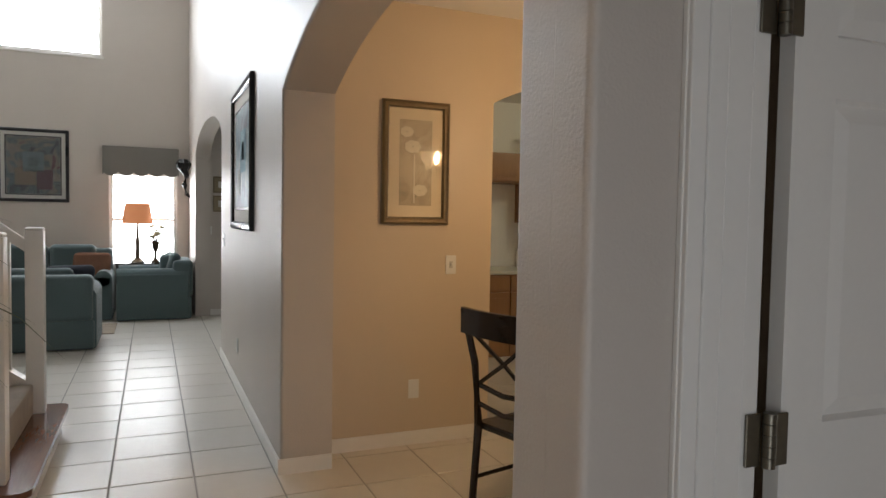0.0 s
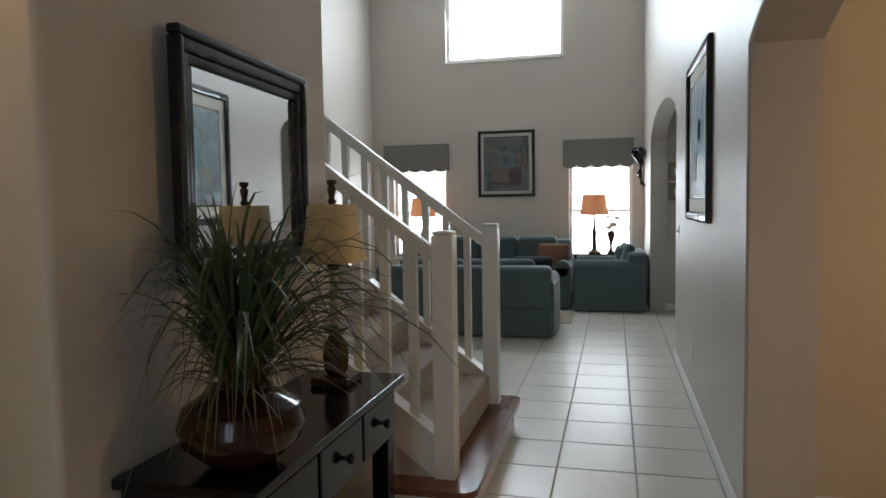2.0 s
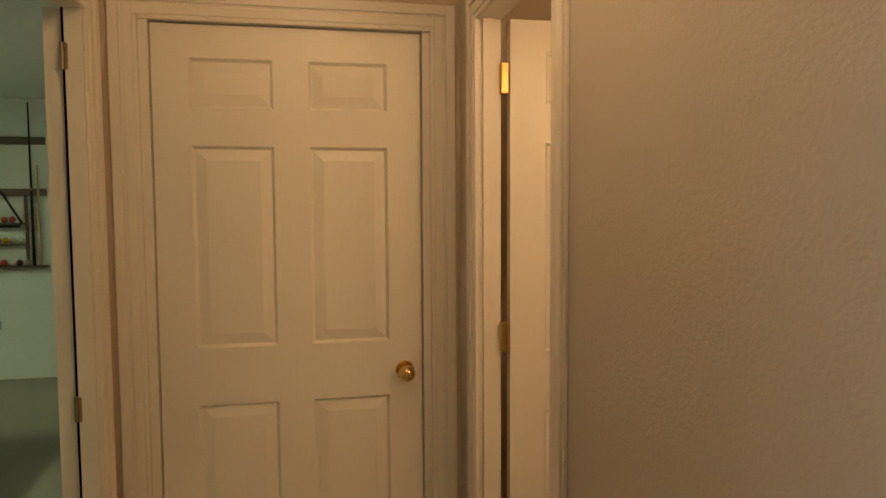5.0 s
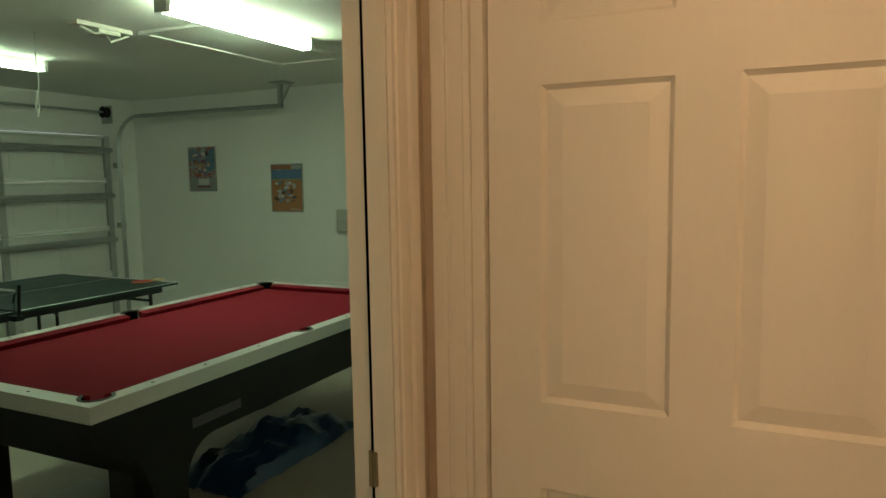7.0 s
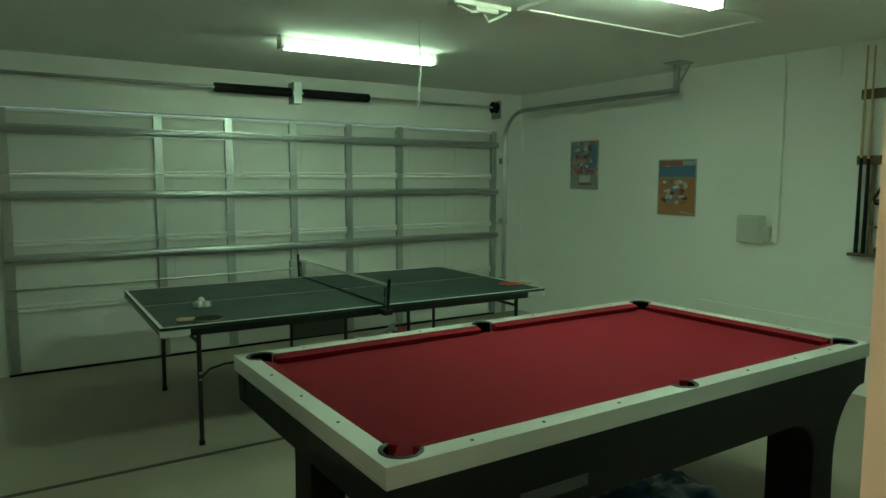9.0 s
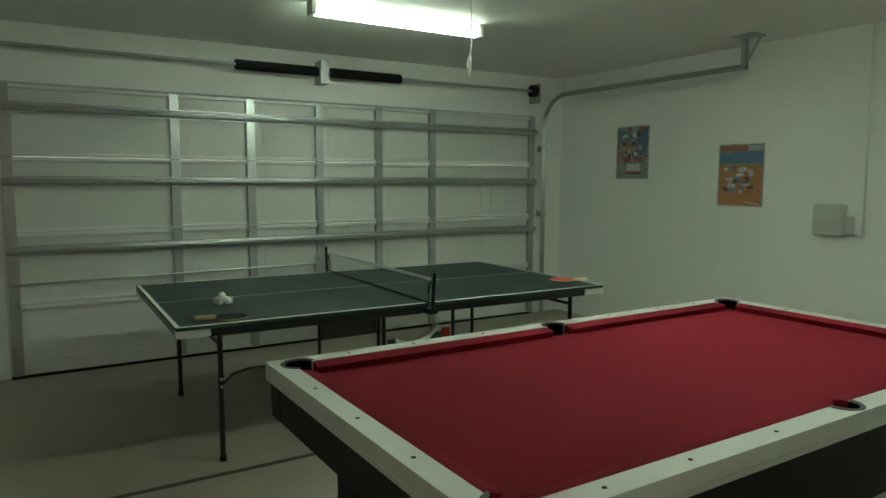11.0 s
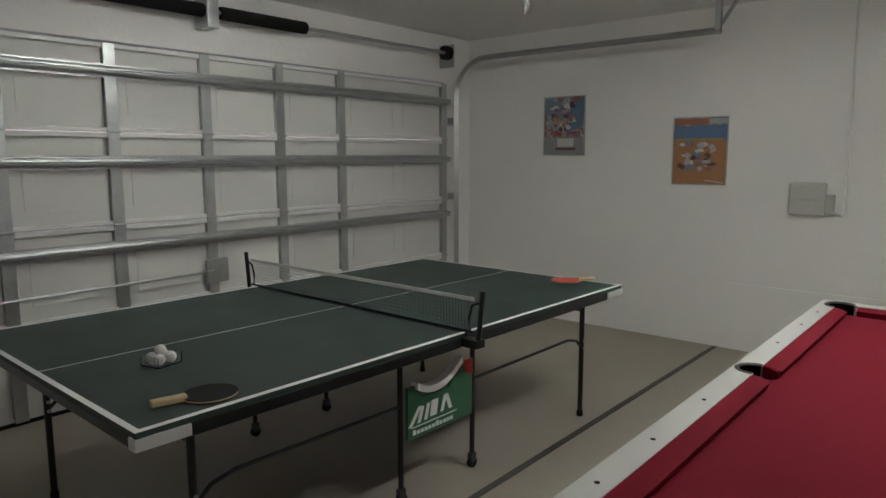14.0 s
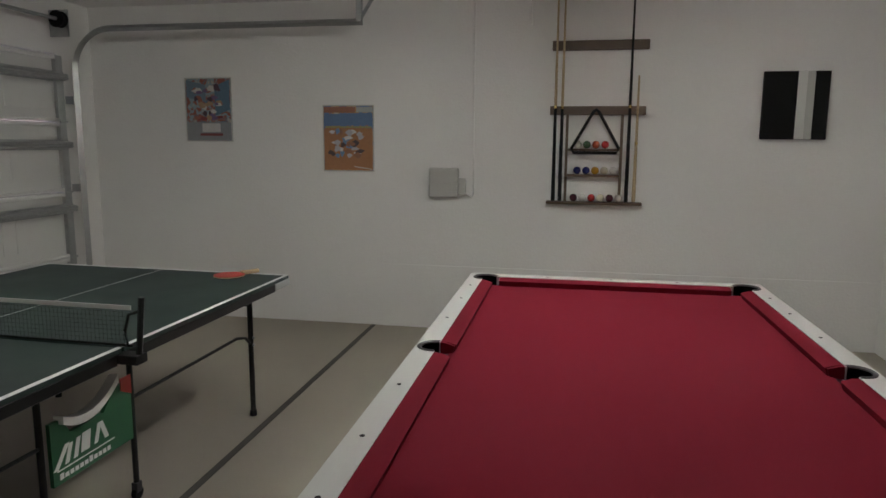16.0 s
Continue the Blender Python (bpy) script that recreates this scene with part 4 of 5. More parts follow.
                bm.faces.new((prev[1], prev[2], row[2], row[1]))
            prev = row
    return bm


part("upright_foliage", blades(170, 0.04, 0.30, 0.28, 0.60, 0.18, 0.0044), M_grass, pl, "green upright grass blades")
part("arching_foliage", blades(190, 0.20, 0.58, 0.34, 0.74, 0.52, 0.0052), M_grass, pl, "green arching grass blades")
part("dry_foliage", blades(150, 0.12, 0.42, 0.10, 0.36, 0.27, 0.0036), M_grass2, pl, "olive drooping grass blades")


# ---- dining room and kitchen ----
tb = thing("dining_table", "round dark reddish wooden dining table", "table", (2.36, 2.55, 0))
part("tabletop", lathe([(0.60, 0.715), (0.62, 0.73), (0.62, 0.745), (0.61, 0.75)], 40), M_tablewood, tb)
part("pedestal", lathe([(0.28, 0), (0.28, 0.05), (0.10, 0.1), (0.07, 0.4), (0.10, 0.6), (0.2, 0.715)], 20), M_darkwood, tb)


def dining_chair(at, turn, ladder=False):
    """Faces +y; the back stands at y = -0.2."""
    th = thing("dining_chair", "dark wooden dining chair with wavy ladder back" if ladder else "dark wooden dining chair with crossed back splats", "chair", at, turn, "chairs round the dining table")
    part("seat", box(-0.22, 0.22, -0.20, 0.22, 0.43, 0.465, 0.012, 3), M_darkwood, th)
    for s in (-1, 1):
        part("back_post", tube([(s * 0.19, -0.24, 0), (s * 0.19, -0.205, 0.45), (s * 0.20, -0.225, 0.75), (s * 0.215, -0.29, 1.01)], [0.018, 0.021, 0.019, 0.017], 8), M_darkwood, th)
        part("front_leg", tube([(s * 0.19, 0.19, 0), (s * 0.19, 0.19, 0.43)], [0.015, 0.02], 8), M_darkwood, th)
        part("side_stretcher", rod((s * 0.19, -0.22, 0.2), (s * 0.19, 0.19, 0.2), 0.01), M_darkwood, th)
        if not ladder:
            part("cross_splat", tube([(s * -0.17, -0.215, 0.66), (0, -0.225, 0.775), (s * 0.18, -0.255, 0.90)], 0.010, 6), M_darkwood, th)
    if ladder:
        for z in (0.70, 0.81):
            part("ladder_slat", tube([(-0.19, -0.215, z), (-0.1, -0.235, z + 0.025), (0, -0.24, z + 0.03), (0.1, -0.235, z + 0.025), (0.19, -0.215, z)], 0.017, 6), M_darkwood, th)
    bm = bmesh.new()
    n = 10
    for k in range(n):
        xa, xb = -0.225 + 0.45 * k / n, -0.225 + 0.45 * (k + 1) / n
        ya, yb = (-0.285 - 0.03 * math.cos(x / 0.225 * 1.57) for x in (xa, xb))
        vs = [bm.verts.new(p) for p in ((xa, ya - 0.012, 0.90), (xb, yb - 0.012, 0.90), (xb, yb - 0.012, 1.02), (xa, ya - 0.012, 1.02), (xa, ya + 0.012, 0.90), (xb, yb + 0.012, 0.90), (xb, yb + 0.012, 1.02), (xa, ya + 0.012, 1.02))]
        for f in ((0, 1, 2, 3), (5, 4, 7, 6), (3, 2, 6, 7), (4, 5, 1, 0)):
            bm.faces.new([vs[i] for i in f])
        if k in (0, n - 1):
            i = (0, 3, 7, 4) if k == 0 else (1, 5, 6, 2)
            bm.faces.new([vs[j] for j in i])
    bmesh.ops.remove_doubles(bm, verts=bm.verts, dist=0.0005)
    part("crest_rail", bm, M_darkwood, th)
    part("lower_rail", tube([(-0.19, -0.205, 0.645), (0, -0.225, 0.63), (0.19, -0.205, 0.645)], 0.013, 8), M_darkwood, th)
    part("mid_rail", tube([(-0.19, -0.205, 0.555), (0, -0.222, 0.54), (0.19, -0.205, 0.555)], 0.012, 8), M_darkwood, th)
    return th


dining_chair((1.73, 2.835, 0), -75.5)
dining_chair((2.45, 3.22, 0), 175, True)
dining_chair((2.95, 2.3, 0), 60)
ch = thing("chandelier", "small warm-lit chandelier with bell glass shades", "chandelier", (2.36, 2.55, 1.75))
part("stem", rod((0, 0, 0.1), (0, 0, 1.0), 0.012), M_bronze, ch)
part("hub", ball((0, 0, 0.12), 0.05, 14), M_bronze, ch)
for k in range(3):
    a = 2.1 * k + 0.4
    ar = part("arm", tube([(0, 0, 0.12), (0.12 * math.cos(a), 0.12 * math.sin(a), 0.05), (0.22 * math.cos(a), 0.22 * math.sin(a), 0.12)], 0.008, 6), M_bronze, ch)
    part("glass_shade", lathe([(0.02, 0.12), (0.035, 0.15), (0.05, 0.2), (0.075, 0.24)], 16, 0.22 * math.cos(a), 0.22 * math.sin(a)), M_bulb, ch, "glowing bell glass shade")


def cab_door(w2, h, panels=1):
    bm = box(-w2, w2, -0.018, 0, 0, h, 0.003, 1)
    B(bm, -w2 + 0.055, w2 - 0.055, -0.022, -0.018, 0.055, h - 0.055, 0.003, 1)
    return bm


def cabinet(name, label, x0, x1, y0, y1, z0, z1, doors, drawer=0.0):
    th = thing(name, label, "cabinet", ((x0 + x1) / 2, y0, z0), 0, "oak kitchen cabinets")
    w2, h = (x1 - x0) / 2, z1 - z0
    part("body", box(-w2 + 0.001, w2 - 0.001, 0, y1 - y0, 0, h), M_oak, th)
    dw = 2 * w2 / doors
    for k in range(doors):
        xc = -w2 + dw * (k + 0.5)
        part("door", cab_door(dw / 2 - 0.008, h - 0.03 - drawer), M_oak, th, at=pose(xc, -0.001, 0.015))
        if drawer:
            part("drawer_front", box(-dw / 2 + 0.008, dw / 2 - 0.008, -0.018, 0, 0, drawer - 0.02, 0.003, 1), M_oak, th, at=pose(xc, -0.001, h - drawer + 0.005))
    return th


cabinet("wall_cabinet", "short oak wall cabinet beside the corner", 3.30, 3.86, 6.6, 6.925, 1.83, 2.15, 1)
cabinet("wall_cabinet", "honey oak wall cabinet with two doors", 3.862, 4.30, 6.6, 6.925, 1.40, 2.18, 2)
cabinet("wall_cabinet", "short oak wall cabinet over the microwave", 4.31, 5.09, 6.6, 6.925, 1.87, 2.30, 2)
cabinet("wall_cabinet", "honey oak wall cabinet with two doors", 5.10, 6.0, 6.6, 6.925, 1.40, 2.30, 2)
cabinet("base_cabinet", "honey oak base cabinet with drawers", 3.10, 3.87, 6.32, 6.925, 0.0, 0.86, 2, 0.17)
cabinet("base_cabinet", "honey oak base cabinet with drawers", 4.64, 6.0, 6.32, 6.925, 0.0, 0.86, 3, 0.17)
solo("worktop", box(3.10, 3.87, 6.29, 6.925, 0.862, 0.90, 0.008), M_counter, "cream laminate kitchen worktop", "worktop")
solo("worktop", box(4.64, 6.0, 6.29, 6.925, 0.862, 0.90, 0.008), M_counter, "cream laminate kitchen worktop", "worktop")
sv = thing("stove", "white electric kitchen stove with dark oven window", "stove", (4.255, 6.29, 0))
part("body", box(-0.375, 0.375, 0.03, 0.63, 0, 0.905, 0.006), M_appl, sv)
part("oven_door", box(-0.36, 0.36, 0.0, 0.028, 0.20, 0.80, 0.008), M_appl, sv)
part("oven_window", box(-0.24, 0.24, -0.004, 0.0, 0.36, 0.66), M_blackglass, sv, "dark glass oven window")
part("oven_handle", rod((-0.3, -0.03, 0.755), (0.3, -0.03, 0.755), 0.012), M_appl, sv)
part("drawer", box(-0.36, 0.36, 0.0, 0.028, 0.03, 0.18, 0.008), M_appl, sv)
part("cooktop", box(-0.35, 0.35, 0.05, 0.54, 0.906, 0.912), M_blackglass, sv)
part("control_panel", box(-0.375, 0.375, 0.56, 0.632, 0.905, 1.10, 0.01), M_appl, sv)
for x in (-0.3, -0.2, 0.2, 0.3):
    part("dial", rod((x, 0.56, 1.0), (x, 0.535, 1.0), 0.025, 0.022, 14), M_appl, sv)
mw = thing("microwave", "white over-range microwave with dark window", "microwave", (4.71, 6.52, 1.32))
part("body", box(-0.38, 0.38, 0.02, 0.40, 0, 0.54, 0.008), M_appl, mw)
part("door", box(-0.37, 0.20, 0, 0.02, 0.02, 0.43, 0.006), M_appl, mw)
part("window", box(-0.31, 0.10, -0.004, 0.0, 0.09, 0.36), M_blackglass, mw)
part("handle", rod((0.17, -0.03, 0.06), (0.17, -0.03, 0.40), 0.012), M_appl, mw)
part("keypad", box(0.215, 0.37, 0.004, 0.02, 0.02, 0.43, 0.004), M_appl, mw)
for k in range(5):
    part("vent_slot", box(-0.36, 0.36, 0.012, 0.02, 0.452 + 0.016 * k, 0.46 + 0.016 * k), M_grey, mw)
cf = thing("coffee_maker", "black coffee maker standing on the stove", "coffee maker", (4.08, 6.62, 0.913))
part("body", box(-0.10, 0.10, 0.0, 0.2, 0, 0.36, 0.015), M_rubber, cf)
part("hopper", box(-0.10, 0.10, -0.1, 0.0, 0.24, 0.36, 0.015), M_rubber, cf)
part("carafe", lathe([(0.06, 0.01), (0.075, 0.05), (0.07, 0.13), (0.05, 0.17)], 18, 0, -0.06), M_blackglass, cf)
ts = thing("toaster", "black toaster standing at the back of the stove", "toaster", (4.40, 6.70, 0.913))
part("body", box(-0.11, 0.11, -0.08, 0.08, 0, 0.2, 0.03, 4), M_rubber, ts)
part("slot", box(-0.08, 0.08, -0.02, 0.02, 0.2, 0.203), M_steel, ts)
kt = thing("kettle", "steel kettle with black handle on the worktop", "kettle", (4.76, 6.55, 0.901))
part("body", lathe([(0.09, 0), (0.10, 0.03), (0.09, 0.09), (0.05, 0.13), (0.02, 0.145)], 22), M_steel, kt)
part("handle", tube([(-0.07, 0, 0.1), (-0.08, 0, 0.17), (0, 0, 0.24), (0.08, 0, 0.17), (0.07, 0, 0.1)], 0.009, 8), M_rubber, kt)
part("spout", tube([(0.08, 0, 0.06), (0.13, 0, 0.11)], [0.02, 0.012], 8), M_steel, kt)
iv = thing("ivy_garland", "dark green artificial ivy on the cabinets", "plant", (4.75, 6.76, 2.30))
rnd = random.Random(8)
bm = bmesh.new()
for _ in range(900):
    x = rnd.gauss(0, 0.33)
    x = max(-0.85, min(0.95, x))
    h = 0.34 * math.exp(-(x / 0.5) ** 2) + 0.05
    c = Vector((x, rnd.uniform(-0.14, 0.12), rnd.uniform(-0.02 if abs(x) < 0.7 else -0.05, h)))
    e = Euler((rnd.uniform(-1.2, 1.2), rnd.uniform(-1.2, 1.2), rnd.uniform(0, 6.28)))
    s = rnd.uniform(0.02, 0.045)
    vs = [bm.verts.new(c + e.to_matrix() @ Vector(p) * s) for p in ((0, -1, 0), (0.7, -0.2, 0.15), (0.35, 0.6, 0.05), (0, 1.1, -0.1), (-0.35, 0.6, 0.05), (-0.7, -0.2, 0.15))]
    bm.faces.new(vs)
part("foliage", bm, mat("dark_ivy_leaf", (0.03, 0.05, 0.025), 0.5, scale=20, vary=0.5), iv)
part("vine", tube([(-0.85, 0, 0.02), (-0.3, 0.03, 0.05), (0.3, -0.02, 0.06), (0.95, 0, 0.02)], 0.012, 6), M_rackwood, iv)

# ---- garage ----
gd = thing("garage_door", "white steel sectional garage door with galvanised bracing", "garage door", (-4.775, -5.43, GZ))
SEC = [(0.02, 0.545), (0.549, 1.072), (1.076, 1.622), (1.626, 2.135)]
for n, (z0, z1) in enumerate(SEC):
    sec = part("section", box(-2.435, 2.435, 0.0, 0.022, z0, z1, 0.002, 1), M_gdoor, gd)
    part("top_flange", box(-2.43, 2.43, 0.0225, 0.05, z1 - 0.030, z1 - 0.002, 0.004, 1), M_flange, sec)
    if n:
        part("bottom_flange", box(-2.43, 2.43, 0.0225, 0.046, z0 + 0.002, z0 + 0.026, 0.004, 1), M_flange, sec)
    for k in range(8):
        x0 = -2.40 + k * 0.6
        bm = bmesh.new()
        for a, b, c, d in ((x0 + 0.06, x0 + 0.54, z0 + 0.10, z0 + 0.106), (x0 + 0.06, x0 + 0.54, z1 - 0.116, z1 - 0.11), (x0 + 0.06, x0 + 0.066, z0 + 0.106, z1 - 0.116), (x0 + 0.534, x0 + 0.54, z0 + 0.106, z1 - 0.116)):
            B(bm, a, b, 0.0222, 0.026, c, d)
        part("embossed_panel", bm, M_gdoor, sec)
    for x in (-2.385, -1.138, -0.553, 0.033, 0.645, 1.250, 2.385):
        bm = box(x - 0.035, x + 0.035, 0.051, 0.057, z0 + 0.004, z1 - 0.002, 0.002, 1)
        B(bm, x - 0.035, x - 0.030, 0.0225, 0.051, z0 + 0.028, z1 - 0.034)
        B(bm, x + 0.030, x + 0.035, 0.0225, 0.051, z0 + 0.028, z1 - 0.034)
        part("stile", bm, M_steel, sec)
        if n:
            bm = box(x - 0.024, x + 0.024, 0.0575, 0.061, z0 + 0.008, z0 + 0.06, 0.002, 1)
            B(bm, x - 0.024, x + 0.024, 0.0575, 0.061, z0 - 0.06, z0 - 0.008, 0.002, 1)
            CY(bm, (x - 0.034, 0.066, z0), (x + 0.040, 0.066, z0), 0.0085, n=10)
            for dz in (-0.04, 0.04):
                CY(bm, (x - 0.01, 0.061, z0 + dz), (x - 0.01, 0.065, z0 + dz), 0.006, n=8)
            part("hinge", bm, M_steel, sec)
for z in (1.972, 1.447, 0.942):
    prof = [(0.058, -0.040), (0.060, -0.040), (0.060, -0.028), (0.098, -0.022), (0.104, -0.014), (0.104, -0.004), (0.098, 0.0), (0.104, 0.004), (0.104, 0.014), (0.098, 0.022), (0.060, 0.028), (0.060, 0.040), (0.058, 0.040)]
    part("horizontal_strut", prism([(y, z + dz) for y, dz in prof], "x", -2.42, 2.42), M_steel, gd, "galvanised horizontal strut")
part("lock_rod", rod((0.05, 0.085, 0.72), (2.40, 0.085, 0.70), 0.009, n=8), M_steel, gd)
part("lock_plate", box(-0.06, 0.10, 0.057, 0.085, 0.64, 0.80, 0.006), M_steel, gd)
part("bottom_seal", box(-2.43, 2.43, -0.01, 0.03, 0.0, 0.022), M_rubber, gd)

tr = thing("door_track", "galvanised garage door track curving under the ceiling", "track", (-7.30, -5.34, GZ))
path = [(0, 0, 0.02), (0, 0, 2.02)] + [(0, 0.32 - 0.32 * math.cos(a), 2.03 + 0.32 * math.sin(a)) for a in (0.2, 0.45, 0.7, 0.95, 1.2, 1.4, 1.57)] + [(0, 2.38, 2.35)]
part("rail", tube(path, 0.024, 4), M_steel, tr)
part("inner_lip", tube([(p[0] + 0.03, p[1], p[2] - 0.004) for p in path], 0.008, 4), M_steel, tr)
part("hanger", box(-0.02, 0.02, 2.34, 2.38, 2.33, 2.572), M_steel, tr)
part("hanger_brace", tube([(0, 2.36, 2.36), (0.0, 2.5, 2.57)], 0.014, 4), M_steel, tr)
part("ceiling_angle", box(-0.02, 0.16, 2.34, 2.52, 2.56, 2.572), M_steel, tr)
for z in (0.4, 1.1, 1.8):
    part("jamb_bracket", box(-0.05, 0.03, -0.088, -0.02, z - 0.03, z + 0.03), M_steel, tr)
to = thing("torsion_bar", "steel torsion bar with dark springs over the door", "torsion bar", (-4.775, -5.30, 2.30))
part("shaft", rod((-2.38, 0, 0), (2.40, 0, 0), 0.014), M_steel, to)
for a, b in ((-0.74, -0.05), (0.07, 0.78)):
    bm = rod((a, 0, 0), (b, 0, 0), 0.040, n=18)
    k = 0
    while a + 0.02 + k * 0.024 < b:
        CY(bm, (a + 0.012 + k * 0.024, 0, 0), (a + 0.022 + k * 0.024, 0, 0), 0.043, n=18)
        k += 1
    part("spring", bm, M_rubber, to, "dark wound steel spring")
part("centre_bracket", box(-0.03, 0.05, -0.13, 0.02, -0.10, 0.10, 0.004), M_steel, to)
part("cable_drum", lathe([(0.03, 0), (0.062, 0.005), (0.05, 0.02), (0.055, 0.05), (0.064, 0.06), (0.03, 0.062)], 20), M_rubber, to, at=pose(-2.36, 0, 0, 0, 90, 0))
part("end_bracket", box(-2.40, -2.385, -0.13, 0.03, -0.12, 0.08), M_steel, to)


def fluorescent(x, y, tube_material):
    th = thing("fluorescent_light", "lit twin-tube fluorescent fixture on the ceiling", "ceiling light", (x, y, 2.48), 0, "garage fluorescent lights")
    bm = prism([(-0.04, 0), (0.04, 0), (0.022, -0.055), (-0.022, -0.055)], "x", -0.63, 0.63)
    part("housing", bm, M_plastic, th)
    for s in (-1, 1):
        part("tube", rod((-0.6, s * 0.026, -0.074), (0.6, s * 0.026, -0.074), 0.013, n=12), tube_material, th, "glowing fluorescent tube")
    for s in (-1, 1):
        part("end_cap", box(s * 0.63 - 0.015, s * 0.63 + 0.015, -0.045, 0.045, -0.09, 0.0, 0.004), M_plastic, th)
    return th


fluorescent(-4.68, -3.75, M_tubeglow_dim)
fluorescent(-4.98, -1.40, M_tubeglow)
ha = thing("attic_hatch", "white attic hatch panel with trim on the ceiling", "hatch", (-5.63, -1.90, 2.478))
part("panel", box(-0.68, 0.68, -0.28, 0.28, -0.012, 0), M_ceil, ha)
for a, b, c, d in ((-0.72, 0.72, -0.32, -0.275), (-0.72, 0.72, 0.275, 0.32), (-0.72, -0.675, -0.275, 0.275), (0.675, 0.72, -0.275, 0.275)):
    part("trim_board", box(a, b, c, d, -0.022, 0, 0.003, 1), M_white, ha)
fx = thing("ceiling_bracket", "cream plastic ceiling bracket with loose cable", "bracket", (-4.68, -2.27, 2.478))
part("plate", box(-0.2, 0.2, -0.04, 0.04, -0.03, 0, 0.008), M_counter, fx)
part("block", box(-0.1, 0.06, -0.06, 0.05, -0.06, -0.03, 0.01), M_counter, fx)
part("cable", tube([(0.15, 0, -0.03), (0.1, 0.05, -0.07), (0.0, 0.02, -0.05), (-0.1, -0.05, -0.08), (-0.2, 0, -0.03)], 0.008, 6), M_counter, fx)
pc = thing("pull_cord", "white knotted pull cord hanging from the ceiling", "cord", (-4.611, -2.811, 2.48))
part("cord", tube([(0, 0, 0), (0.004, 0, -0.15), (-0.004, 0.004, -0.32), (0.008, 0, -0.44), (0.0, 0, -0.50)], 0.005, 6), M_plastic, pc)
part("loop", tube([(0.008, 0, -0.42), (0.025, 0, -0.47), (0.012, 0, -0.535), (-0.008, 0, -0.50), (0.002, 0, -0.43)], 0.006, 6), M_plastic, pc)

# pool table
PT = thing("pool_table", "red-felt pool table with silver rails and black body", "pool table", (-4.395, -1.222, GZ))
HX, HY, RZ = 1.256, 0.674, 0.843
RW = 0.070
part("slate_cloth", box(-HX + 0.10, HX - 0.10, -HY + 0.10, HY - 0.10, RZ - 0.07, RZ - 0.036), M_felt, PT, "red felt playing surface")
CX, CY0, CR, SY0, SR = HX - 0.092, HY - 0.085, 0.054, HY - 0.062, 0.047


def arc(cx, cy, r, a0, a1, k=14):
    return [(cx + r * math.cos(radians(a0 + (a1 - a0) * i / k)), cy + r * math.sin(radians(a0 + (a1 - a0) * i / k))) for i in range(k + 1)]


half_long = [(HX, HY)] + arc(CX, CY0, CR, 45, 180 - math.degrees(math.asin((HY - RW - CY0) / CR))) + arc(0, SY0, SR, math.degrees(math.asin((HY - RW - SY0) / SR)), 90)
long_poly = half_long + [(-x, y) for x, y in half_long[-2::-1]]
half_end = [(HX, HY)] + arc(CX, CY0, CR, 45, -math.degrees(math.acos((HX - RW - CX) / CR)))
end_poly = half_end + [(x, -y) for x, y in half_end[::-1]]
for s in (-1, 1):
    part("long_rail", prism([(x, s * y) for x, y in long_poly], "z", RZ - 0.045, RZ), M_rail, PT)
    part("end_rail", prism([(s * x, y) for x, y in end_poly], "z", RZ - 0.045, RZ), M_rail, PT)
    prof = [(0, -0.002), (0.02, -0.003), (0.052, -0.012), (0.044, -0.036), (0, -0.04)]
    for x0, x1 in ((-HX + 0.158, -0.062), (0.062, HX - 0.158)):
        part("cushion", prism([(s * (HY - RW - d), RZ + z) for d, z in prof], "x", x0, x1), M_felt, PT, "red felt cushion")
        for e0, e1 in ((x0 - 0.012, x0 - 0.0005), (x1 + 0.0005, x1 + 0.012)):
            part("jaw_facing", prism([(s * (HY - RW - d * 0.9), RZ + z - 0.001) for d, z in prof], "x", e0, e1), M_felt, PT, "red felt jaw facing")
    for e0, e1 in ((-HY + 0.148, -HY + 0.1595), (HY - 0.1595, HY - 0.148)):
        part("jaw_facing", prism([(s * (HX - RW - d * 0.9), RZ + z - 0.001) for d, z in prof], "y", e0, e1), M_felt, PT, "red felt jaw facing")
    part("cushion", prism([(s * (HX - RW - d), RZ + z) for d, z in prof], "y", -HY + 0.16, HY - 0.16), M_felt, PT, "red felt cushion")
    # silver corner guards and outer lip
    part("side_lip", box(-HX, HX, min(s * HY, s * (HY - 0.02)), max(s * HY, s * (HY - 0.02)), RZ - 0.062, RZ - 0.046), M_rail, PT)
    part("end_lip", box(min(s * HX, s * (HX - 0.02)), max(s * HX, s * (HX - 0.02)), -HY + 0.021, HY - 0.021, RZ - 0.062, RZ - 0.046), M_rail, PT)
    # sights let into the rails
    for x in (-0.96, -0.69, -0.36, 0.36, 0.69, 0.96):
        part("rail_sight", lathe([(0.006, 0), (0.006, 0.0012)], 10), M_rubber, PT, at=pose(x, s * (HY - 0.036), RZ))
    for y in (-0.3, 0, 0.3):
        part("rail_sight", lathe([(0.006, 0), (0.006, 0.0012)], 10), M_rubber, PT, at=pose(s * (HX - 0.036), y, RZ))
